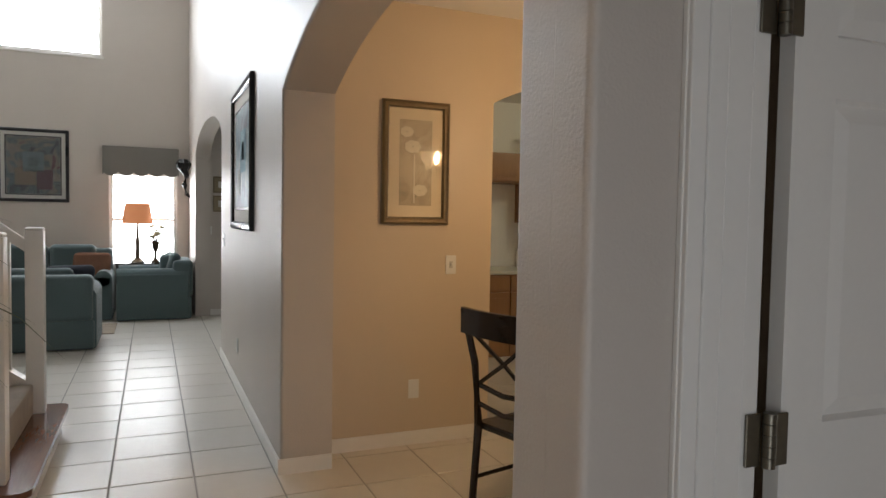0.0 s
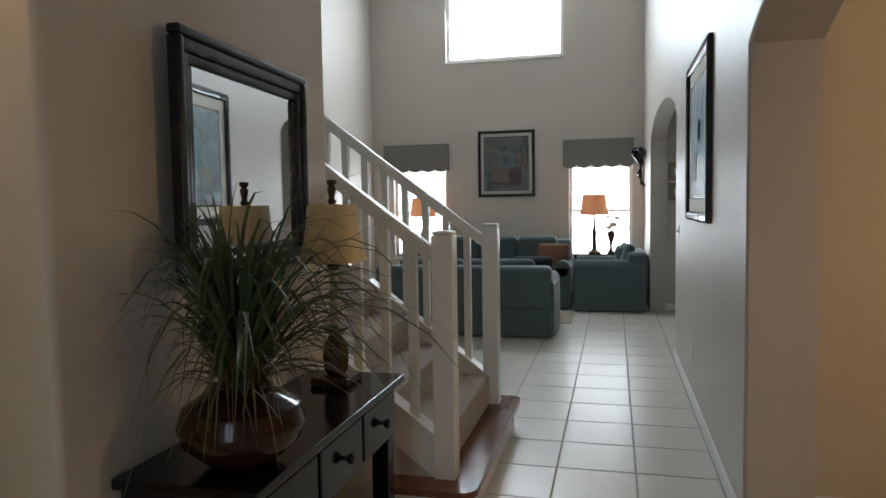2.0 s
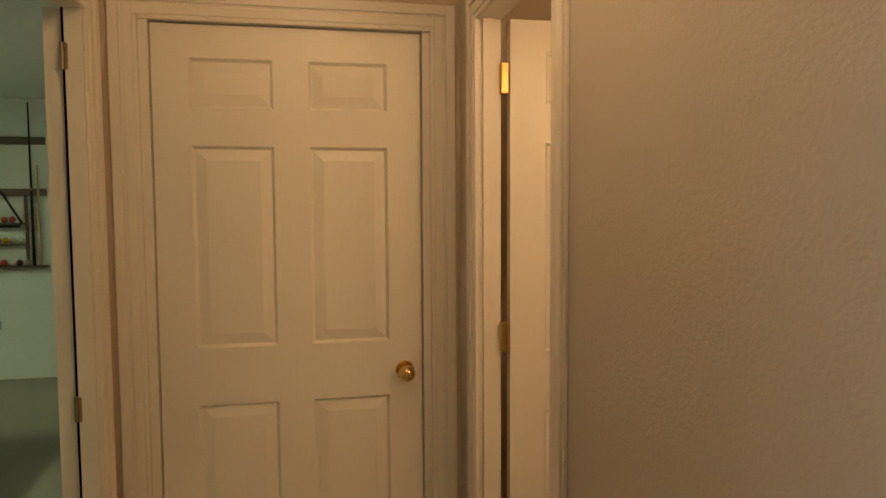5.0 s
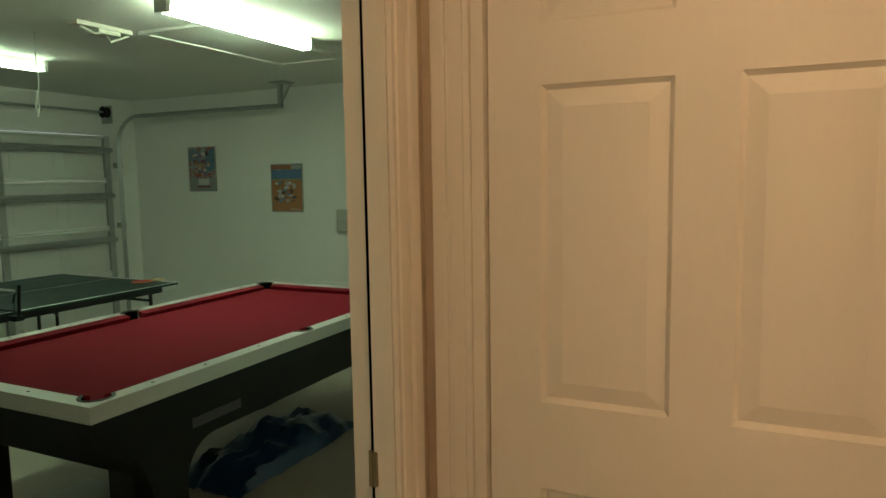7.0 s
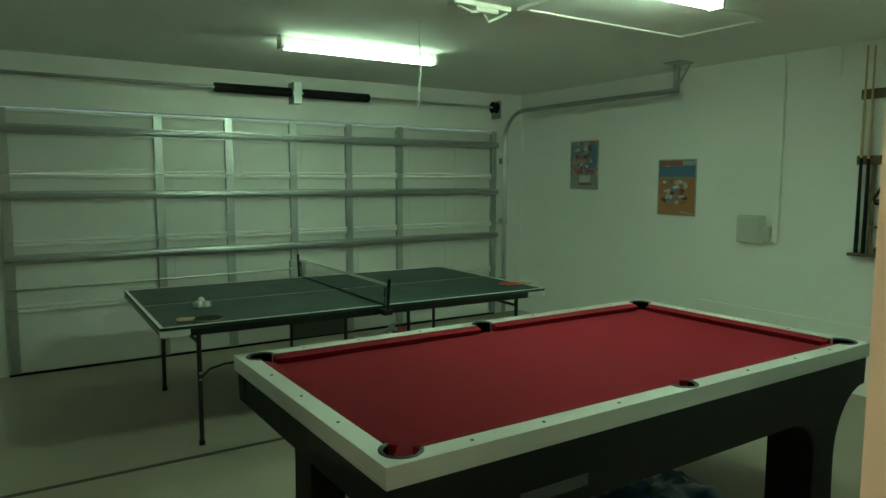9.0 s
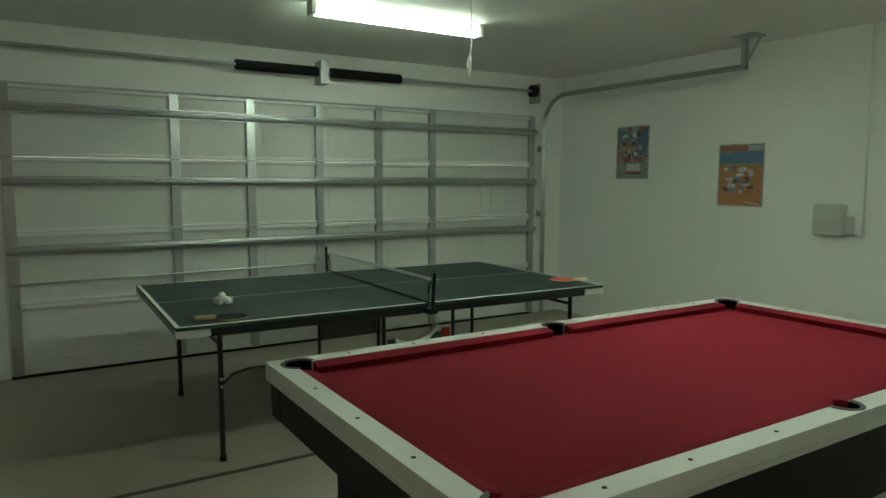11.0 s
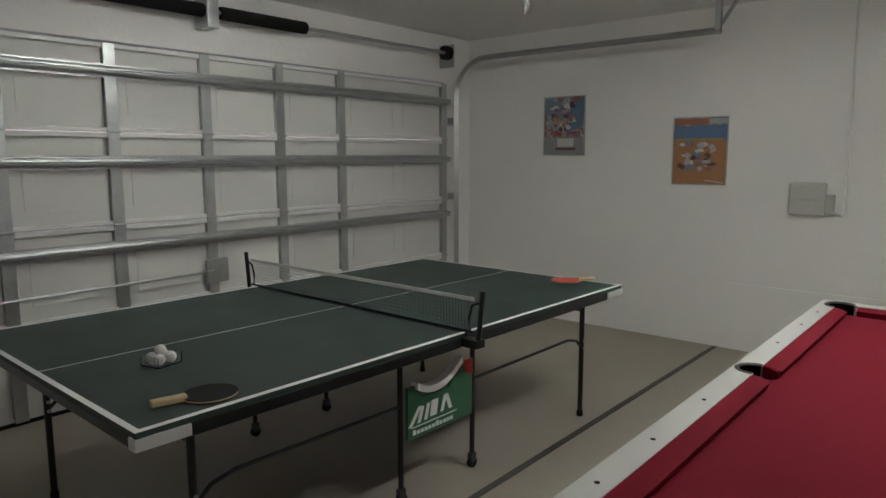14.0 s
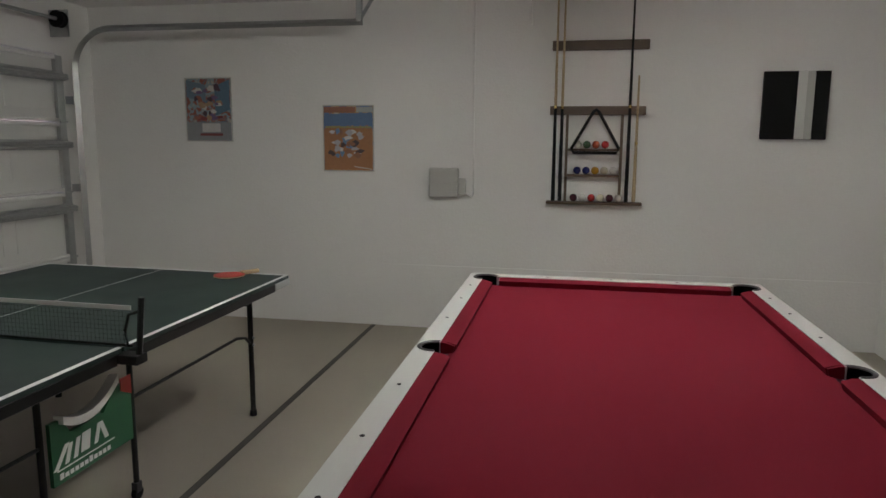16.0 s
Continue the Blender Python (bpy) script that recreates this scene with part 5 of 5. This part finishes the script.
for sx, sy in ((-1, -1), (1, -1), (-1, 1), (1, 1), (0, -1), (0, 1)):
    x, y, r = (sx * CX, sy * CY0, CR) if sx else (0, sy * SY0, SR)
    mid_a = math.degrees(math.atan2(sy, sx))
    span = 118 if sx else 98
    ins, out, mid_r = (arc(0, 0, q, mid_a - span, mid_a + span, 28) for q in (r - 0.003, r + 0.010, r + 0.004))
    bm = bmesh.new()
    rows = [[bm.verts.new((px, py, z)) for px, py in line] for line, z in ((ins, -0.055), (ins, 0.001), (mid_r, 0.005), (out, 0.0015), (out, -0.001))]
    for lo, hi in zip(rows, rows[1:]):
        for k in range(len(lo) - 1):
            bm.faces.new((lo[k], lo[k + 1], hi[k + 1], hi[k]))
    bmesh.ops.recalc_face_normals(bm, faces=bm.faces)
    pk = part("pocket_rim", bm, M_pocket, PT, "grey plastic pocket rim", at=pose(x, y, RZ))
    bm = bmesh.new()
    inner = arc(0, 0, r - 0.005, mid_a - span, mid_a + span, 28)
    rows = [[bm.verts.new((px, py, z)) for px, py in inner] for z in (-0.069, -0.003)]
    for k in range(28):
        bm.faces.new((rows[0][k], rows[0][k + 1], rows[1][k + 1], rows[1][k]))
    bm.faces.new([bm.verts.new((px, py, -0.069)) for px, py in arc(0, 0, r - 0.005, 0, 348, 29)])
    part("pocket_cup", bm, M_hole, pk, "black pocket")
# body: flared apron running down into curved legs
n = 10


def leg_side(half, foot_in, leg_w, low):
    out = []
    for s in (1, -1):
        edge = [(s * half, RZ - 0.062), (s * (half - 0.005), RZ - 0.19)]
        for k in range(1, n + 1):
            a = math.pi / 2 * k / n
            edge.append((s * (half - 0.005 - foot_in * math.sin(a)), RZ - 0.19 - 0.30 * (1 - math.cos(a))))
        edge.append((s * (half - foot_in), 0.0))
        edge.append((s * (half - foot_in - leg_w), 0.0))
        for k in range(n + 1):
            a = math.pi / 2 * k / n
            edge.append((s * (half - foot_in - leg_w - 0.16 * (1 - math.cos(a))), low - 0.16 + 0.16 * math.sin(a)))
        out.append(edge)
    return out[0] + out[1][::-1]


side = leg_side(1.245, 0.24, 0.17, 0.56)
for s in (-1, 1):
    a, b = sorted((s * 0.66, s * 0.575))
    part("side_frame", prism(side, "y", a, b), M_poolbody, PT)
for s in (-1, 1):
    edge = [(1.242, RZ - 0.063), (1.238, RZ - 0.19)]
    for k in range(1, 8):
        a = math.pi / 2 * k / n
        edge.append((1.238 - 0.24 * math.sin(a), RZ - 0.19 - 0.30 * (1 - math.cos(a))))
    back = [(x - 0.06, z + 0.004) for x, z in edge[:0:-1]] + [(1.18, RZ - 0.063)]
    bm = prism([(s * x, z) for x, z in edge + back], "y", -0.574, 0.574)
    part("end_apron", bm, M_poolbody, PT)
part("bed_box", box(-1.19, 1.19, -0.579, 0.579, 0.60, RZ - 0.072), M_poolbody, PT)
for sx in (-1, 1):
    for sy in (-1, 1):
        a, b = sorted((sx * 0.86, sx * 1.02))
        c, d = sorted((sy * 0.43, sy * 0.579))
        part("leg_inner", box(a, b, c, d, 0.0, 0.6, 0.01), M_poolbody, PT)
part("side_badge", box(0.52, 0.80, 0.661, 0.664, 0.61, 0.65, 0.001, 1), M_pocket, PT, "small worn grey maker's badge")
# blue sheet under the pool table
bm = bmesh.new()
rnd = random.Random(5)
g = []
for i in range(26):
    row = []
    for j in range(16):
        u, v = i / 25, j / 15
        h = 0.19 * (math.sin(math.pi * u) * math.sin(math.pi * v)) ** 0.5 * (0.55 + 0.9 * abs(noise.noise(Vector((u * 5, v * 4, 0.3))))) + 0.03 * noise.noise(Vector((u * 16, v * 12, 2)))
        row.append(bm.verts.new((-5.30 + 1.15 * u, -1.35 + 0.5 * v + 0.06 * noise.noise(Vector((u * 4, v * 3, 7))), GZ + 0.002 + max(0, h))))
    g.append(row)
for i in range(25):
    for j in range(15):
        bm.faces.new((g[i][j], g[i + 1][j], g[i + 1][j + 1], g[i][j + 1]))
solo("blue_tarpaulin", bm, M_blue, "crumpled blue plastic sheet under the pool table", "tarpaulin")

# table tennis table
TT = thing("table_tennis_table", "dark green folding table tennis table on black legs", "table tennis table", (-4.438, -3.722, GZ), -1.4)
TL, TW, TZ = 1.37, 0.7625, 0.761
for s in (-1, 1):
    a, b = sorted((s * 0.006, s * TL))
    top = part("tabletop_half", box(a, b, -TW, TW, TZ - 0.018, TZ, 0.002, 1), M_green, TT)
    for y in (-1, 1):
        c, d = sorted((y * TW, y * (TW - 0.02)))
        part("edge_line", box(a, b, c, d, TZ + 0.0002, TZ + 0.0012), M_line, top)
        c, d = sorted((y * (TW - 0.002), y * (TW - 0.03)))
        part("side_rail", box(min(s * 0.03, s * (TL - 0.16)), max(s * 0.03, s * (TL - 0.16)), c, d, TZ - 0.060, TZ - 0.0185, 0.003, 1), M_tube, top)
        c, d = sorted((y * (TW + 0.003), y * (TW - 0.04)))
        e, f = sorted((s * (TL - 0.16), s * (TL + 0.003)))
        part("corner_guard", box(e, f, c, d, TZ - 0.055, TZ - 0.0185, 0.004), M_rail, top, "pale grey plastic corner guard")
    c, d = sorted((s * (TL - 0.02), s * TL))
    part("end_line", box(c, d, -TW + 0.021, TW - 0.021, TZ + 0.0002, TZ + 0.0012), M_line, top)
    part("centre_line", box(a, b, -0.0025, 0.0025, TZ + 0.0002, TZ + 0.001), M_line, top)
    c, d = sorted((s * (TL - 0.002), s * (TL - 0.03)))
    part("end_rail", box(c, d, -TW + 0.05, TW - 0.05, TZ - 0.055, TZ - 0.0185, 0.003, 1), M_tube, top)
    for y in (-1, 1):
        yl = 0.602 if y > 0 else -0.636
        yc = y * 0.548
        xe, xc = (-1.22, -0.304) if s < 0 else (1.135, 0.176)
        part("end_leg", tube([(xe, yl, 0.0), (xe, yl, TZ - 0.06)], 0.0145, 10), M_tube, TT)
        part("leg_tip", rod((xe, yl, 0), (xe, yl, 0.03), 0.018), M_rubber, TT)
        part("brace", tube([(xe, yl, 0.40), (xe - s * 0.06, yl, 0.455), (xe - s * 0.15, yl, 0.475), (xc, yc, 0.44)], 0.008, 8), M_tube, TT)
        part("centre_leg", tube([(xc, yc, 0.05), (xc, yc, TZ - 0.02)], 0.0125, 10), M_tube, TT)
        part("castor_fork", box(xc - 0.018, xc + 0.018, yc - 0.014, yc + 0.014, 0.03, 0.075, 0.004), M_pocket, TT)
        part("castor", rod((xc, yc - 0.011, 0.026), (xc, yc + 0.011, 0.026), 0.026, n=16), M_rubber, TT)
        for z in (0.40, 0.44):
            part("bolt", ball((xe, yl + 0.016, z), 0.008, 8), M_steel, TT)
    part("cross_bar", rod((xe, -0.636, 0.62), (xe, 0.602, 0.62), 0.011), M_tube, TT)
for y in (-1, 1):
    part("net_post", tube([(0, y * (TW + 0.06), TZ - 0.05), (0, y * (TW + 0.07), TZ + 0.04), (0, y * (TW + 0.085), TZ + 0.185)], 0.011, 8), M_tube, TT)
    part("net_clamp", box(-0.03, 0.03, min(y * (TW - 0.05), y * (TW + 0.075)), max(y * (TW - 0.05), y * (TW + 0.075)), TZ - 0.055, TZ - 0.02, 0.005), M_tube, TT)
    part("net_handle", tube([(0, y * (TW + 0.02), TZ + 0.005), (0, y * (TW + 0.012), TZ + 0.06), (0, y * (TW + 0.03), TZ + 0.12), (0, y * (TW + 0.075), TZ + 0.135)], 0.006, 6), M_tube, TT)
bm = bmesh.new()
k = -TW - 0.02
while k <= TW + 0.02:
    B(bm, -0.0003, 0.0003, k - 0.0003, k + 0.0003, TZ + 0.012, TZ + 0.14)
    k += 0.0165
for j in range(8):
    B(bm, -0.0004, 0.0004, -TW - 0.02, TW + 0.02, TZ + 0.012 + j * 0.0165, TZ + 0.0128 + j * 0.0165)
part("net", bm, M_tube, TT, "fine black net")
part("net_tape", box(-0.003, 0.003, -TW - 0.04, TW + 0.04, TZ + 0.137, TZ + 0.152), M_line, TT, "white net tape")
part("net_cord", box(-0.003, 0.003, -TW - 0.04, TW + 0.04, TZ + 0.004, TZ + 0.012), M_tube, TT)
sg = part("sign_panel", prism([(-0.262, 0.29), (0.162, 0.29), (0.162, 0.52), (0.11, 0.52), (0.07, 0.46), (-0.10, 0.46), (-0.17, 0.535), (-0.262, 0.535)], "y", 0.565, 0.58), M_sign, TT, "green plastic maker's sign")
part("rear_panel", box(-0.29, 0.162, -0.566, -0.556, 0.29, 0.53, 0.003, 1), M_panel, TT, "dark grey plastic panel")
bow = [(0.12 - 0.29 * k / 8, 0.455 + 0.085 * (abs(k / 8 - 0.38) / 0.62) ** 2 + 0.02) for k in range(9)]
part("ball_tray", prism(bow + [(x, z + 0.03) for x, z in reversed(bow)], "y", 0.56, 0.60), M_plastic, sg, "white plastic ball tray")
part("red_corner", prism([(-0.262, 0.48), (-0.20, 0.51), (-0.20, 0.56), (-0.262, 0.56)], "y", 0.581, 0.584), M_red, sg)
for x, w2, z0, z1, sl in ((0.12, 0.011, 0.345, 0.425, 0.03), (0.085, 0.010, 0.352, 0.42, 0.012), (0.045, 0.010, 0.355, 0.425, 0.01), (0.0, 0.022, 0.36, 0.43, 0.006), (-0.062, 0.010, 0.362, 0.435, 0.012), (-0.095, 0.011, 0.362, 0.435, -0.014)):
    part("white_mark", prism([(x - w2 + sl, z0), (x + w2 + sl, z0), (x + w2 - sl, z1), (x - w2 - sl, z1)], "y", 0.5805, 0.582), M_line, sg)
part("white_mark", box(-0.15, 0.145, 0.5805, 0.5815, 0.338, 0.343), M_line, sg)
for k in range(11):
    x = 0.125 - k * 0.024
    part("white_mark", box(x - 0.009, x + 0.009, 0.5805, 0.582, 0.306, 0.322 + (0.006 if k in (0, 6) else 0)), M_line, sg)

TOPZ = GZ + TZ + 0.0013
tray = thing("ball_box", "clear plastic box of white table tennis balls", "box", (-3.40, -3.52, TOPZ), 12)
bm = box(-0.05, 0.05, -0.045, 0.045, 0, 0.003)
for a, b, c, d in ((-0.05, 0.05, -0.045, -0.0425), (-0.05, 0.05, 0.0425, 0.045), (-0.05, -0.0475, -0.0425, 0.0425), (0.0475, 0.05, -0.0425, 0.0425)):
    B(bm, a, b, c, d, 0.003, 0.036)
g = part("box_shell", bm, M_net, tray)
g.visible_shadow = False
for x, y, z in ((-0.025, -0.02, 0.0232), (0.022, -0.021, 0.0232), (-0.022, 0.021, 0.0232), (0.024, 0.02, 0.0232), (0.002, 0.0, 0.049)):
    part("ball", ball((x, y, z), 0.02, 12), M_plastic, tray)


def paddle(at, turn, face, label):
    th = thing("table_tennis_bat", label, "bat", at, turn)
    out = [(0.083 * math.cos(a), 0.077 * math.sin(a)) for a in (2 * math.pi * k / 28 for k in range(28))]
    part("blade", prism(out, "z", 0.003, 0.008), M_lightwood, th)
    part("rubber", prism(out, "z", 0.008, 0.0105), face, th)
    part("rubber_back", prism(out, "z", 0.0, 0.003), M_rubber, th)
    part("handle", box(0.07, 0.175, -0.014, 0.014, 0.0, 0.022, 0.006, 3), M_lightwood, th, "pale wooden handle")
    return th


paddle((-3.335, -3.10, TOPZ), -12, M_rubber, "black table tennis bat with pale handle on the table")
paddle((-5.68, -3.22, TOPZ), 145, M_paddle_red, "red table tennis bat lying on the table")

# west wall: posters, cue rack, panels
X = -7.603


def ink(c):
    return mat("print_ink", c, 0.5, scale=60, vary=0.35)


def poster(y, z, w2, h2, material, label, bands, cluster, inks, seed):
    """A flat print: broad bands of colour, and a crowd of small shapes over them."""
    th = thing("poster", label, "poster", (X, y, z), 90)
    part("sheet", box(-w2, w2, -0.006, 0, -h2, h2, 0.001, 1), material, th)
    part("edge_band", frame_bm(-w2, w2, -h2, h2, 0.008, 0.012), M_grey, th)
    for lay, (x0, x1, z0, z1, lean, c) in enumerate(bands):
        part("printed_band", prism([(x0, z0), (x1, z0 + lean), (x1, z1 + lean), (x0, z1)], "y", -0.0070 - 0.0004 * lay, -0.0062), ink(c), th)
    rr = random.Random(seed)
    cx, cz, sx, sz = cluster
    for n_ink, m in enumerate(ink(c) for c in inks):
        for _ in range(7):
            x, zz = cx + rr.uniform(-sx, sx), cz + rr.uniform(-sz, sz)
            a, b, ph = rr.uniform(0.012, 0.034), rr.uniform(0.01, 0.026), rr.uniform(0, 6)
            x = max(-w2 + 0.05, min(w2 - 0.05, x))
            out = [(x + a * (1 + 0.25 * math.sin(3 * q + ph)) * math.cos(q), zz + b * (1 + 0.2 * math.cos(4 * q + ph)) * math.sin(q)) for q in (2 * math.pi * k / 12 for k in range(12))]
            lay = -0.0094 - 0.0003 * n_ink - 0.00004 * _
            part("printed_patch", prism(out, "y", lay, -0.0062), m, th)
    return th


poster(-4.37, 1.645, 0.205, 0.257, M_poster_a, "teal and red printed poster on the wall",
       ((-0.196, 0.196, -0.248, -0.10, 0.0, (0.27, 0.29, 0.30)), (-0.19, -0.02, 0.10, 0.24, -0.04, (0.16, 0.24, 0.31)), (0.06, 0.19, -0.05, 0.19, 0.05, (0.10, 0.20, 0.28)), (-0.10, 0.13, -0.085, -0.062, 0.015, (0.30, 0.06, 0.06)), (-0.08, 0.12, -0.21, -0.19, 0.0, (0.24, 0.06, 0.06)), (-0.06, 0.10, -0.18, -0.11, 0.0, (0.62, 0.60, 0.58))),
       (-0.01, 0.06, 0.11, 0.13), ((0.40, 0.13, 0.09), (0.62, 0.58, 0.54), (0.10, 0.05, 0.07), (0.45, 0.27, 0.16), (0.20, 0.12, 0.24)), 3)
poster(-3.175, 1.42, 0.21, 0.26, M_poster_b, "blue and orange printed poster on the wall",
       ((-0.20, 0.20, -0.25, 0.08, 0.0, (0.44, 0.19, 0.08)), (-0.20, 0.20, 0.095, 0.19, 0.01, (0.10, 0.20, 0.37)), (-0.20, 0.06, 0.20, 0.245, 0.0, (0.36, 0.14, 0.08)), (0.07, 0.20, 0.205, 0.245, 0.0, (0.42, 0.45, 0.44)), (0.05, 0.19, -0.225, -0.218, -0.02, (0.62, 0.58, 0.52)), (-0.19, 0.19, 0.082, 0.094, 0.0, (0.34, 0.30, 0.10))),
       (-0.02, -0.04, 0.13, 0.10), ((0.13, 0.27, 0.47), (0.66, 0.65, 0.64), (0.09, 0.06, 0.06), (0.33, 0.14, 0.08), (0.46, 0.46, 0.50)), 8)
bw = thing("wall_panel_art", "black square canvas with a grey-white stripe", "picture", (X, 0.12, 1.665), 90)
part("canvas", box(-0.235, 0.195, -0.035, 0, -0.235, 0.235, 0.004), M_rubber, bw)
part("stripe", box(-0.015, 0.095, -0.0375, -0.0352, -0.234, 0.234), M_plastic, bw)
part("grey_stripe", box(0.045, 0.095, -0.0385, -0.0377, -0.234, 0.234), M_grey, bw)
eb = thing("electric_box", "grey plastic control box with conduit on the wall", "control box", (X, -2.37, 0.97), 90)
part("case", box(-0.14, 0.09, -0.07, 0, 0.0, 0.23, 0.015, 3), M_grey, eb)
part("side_unit", box(0.09, 0.145, -0.055, 0, 0.02, 0.15, 0.01, 2), M_grey, eb)
part("cover", box(-0.12, 0.07, -0.076, -0.07, 0.11, 0.21, 0.003), M_grey, eb)
part("conduit", tube([(0.13, -0.02, 0.04), (0.19, -0.02, 0.005), (0.20, -0.02, 0.03), (0.20, -0.018, 1.505)], 0.011, 8), M_gwall, eb, "white painted conduit")
part("pipe_stub", rod((0.62, -0.015, 1.28), (0.62, -0.015, 1.508), 0.009), M_gwall, eb)

rk = thing("cue_rack", "brown wooden wall rack for cues and balls", "rack", (X, -1.25, 0.94), 90)
part("top_bar", box(-0.34, 0.35, -0.03, 0, 1.125, 1.195, 0.005), M_rackwood, rk)
part("middle_bar", box(-0.345, 0.345, -0.03, 0, 0.66, 0.725, 0.005), M_rackwood, rk)
part("bottom_shelf", box(-0.355, 0.345, -0.075, 0, 0.0, 0.022, 0.004), M_rackwood, rk)
for x in (-0.215, 0.18):
    part("upright", box(x - 0.01, x + 0.01, -0.055, -0.032, 0.022, 0.66), M_rackwood, rk)
for z in (0.225, 0.415):
    part("ball_shelf", box(-0.205, 0.17, -0.075, -0.02, z - 0.018, z, 0.003), M_rackwood, rk)
cols = [(0.7, 0.68, 0.6), (0.02, 0.10, 0.04), (0.55, 0.04, 0.03), (0.60, 0.10, 0.03), (0.02, 0.03, 0.16), (0.01, 0.01, 0.01), (0.70, 0.38, 0.04), (0.70, 0.66, 0.5), (0.72, 0.7, 0.66), (0.10, 0.02, 0.03), (0.5, 0.45, 0.4)]
bmats = [mat("ball_resin", c, 0.12, scale=20, vary=0.05, coat=0.5) for c in cols]
bme = {}
for zi, z, row in ((0, 0.415, (0, 1, 3, 2)), (1, 0.225, (4, 4, 6, 7, 8)), (2, 0.022, (9, 8, 2, 7, 9, 10))):
    for k, c in enumerate(row):
        if c not in bme:
            bme[c] = mesh_of("pool_ball", ball((0, 0, 0), 0.0286, 16), bmats[c])
        ob = new("pool_ball", bme[c])
        ob.matrix_basis = pose(X + 0.048, -1.25 - 0.165 + 0.012 + k * 0.066 + (0.02 if zi < 2 else 0), 0.94 + z + 0.029)
        tagged(ob, "glossy coloured pool ball resting on the rack shelf", "pool ball", "pool balls on the rack")
tri = thing("ball_triangle", "black triangular ball rack hung on the cue rack", "triangle", (X + 0.1, -1.26, 1.32), 90)
part("frame", tube([(-0.17, 0, 0.035), (-0.02, 0.0, 0.30), (0.0, 0, 0.315), (0.02, 0, 0.30), (0.17, 0, 0.035), (0.155, 0, 0.005), (-0.155, 0, 0.005), (-0.17, 0, 0.035)], 0.011, 8), M_rubber, tri)
for n, (y, lab, z1) in enumerate(((-1.555, "dark", 2.44), (-1.505, "dark", 2.43), (-1.02, "black", 2.44), (-0.965, "pale", 1.88))):
    cu = thing("pool_cue", "slim wooden pool cue with dark butt in the rack" if lab != "pale" else "short pale wooden pool cue in the rack", "cue", (X + 0.045, y, 0.964), 0, "pool cues in the rack")
    h = z1 - 0.964
    butt = M_rubber if lab != "pale" else M_lightwood
    part("butt", rod((0, 0, 0), (0, 0, h * 0.47), 0.0145, 0.0105), butt, cu)
    part("shaft", rod((0, 0, h * 0.47), (0, 0, h), 0.0105, 0.0065), M_lightwood if lab != "black" else M_rubber, cu)
    part("ferrule", rod((0, 0, h * 0.47 - 0.01), (0, 0, h * 0.47 + 0.01), 0.0112), M_brass, cu)

# ---- floor tiles of the house ----
fl = solo("floor", box(-3.9, 6.62, -1.62, 11.46, -0.1, -0.004), M_grout, "beige ceramic tile floor with grey grout lines", "floor", kind="structure")
P = 0.42
tile_me = mesh_of("floor_tile", box(-P / 2 + 0.004, P / 2 - 0.004, -P / 2 + 0.004, P / 2 - 0.004, -0.006, 0.0, 0.0025, 1), M_tile)
rest = bmesh.new()
rnd = random.Random(3)
for i in range(-9, 16):
    for j in range(-4, 28):
        x, y = -0.16 + P * (i + 0.5), 4.39 + P * (j - 10 + 0.5)
        if x < -3.8 or x > 6.5 or y < -1.4 or y > 11.3 or (x < -1.15 and y < 3.4 and not (y > 0.9 and y < 1.95 and x > -3)):
            continue
        near = -1.2 < x < 0.75 and 0.6 < y < 11.3 or 0.9 < x < 3.1 and 1.2 < y < 4.1 or -2.9 < x < -0.3 and 7.5 < y < 11.3
        if near:
            ob = new("floor_tile", tile_me)
            ob.parent = fl
            ob.location = (x, y, rnd.uniform(-0.0006, 0.0004))
        else:
            B(rest, x - P / 2 + 0.004, x + P / 2 - 0.004, y - P / 2 + 0.004, y + P / 2 - 0.004, -0.006, 0.0)
part("far_tiles", rest, M_tile, fl)["kind"] = "stuff"
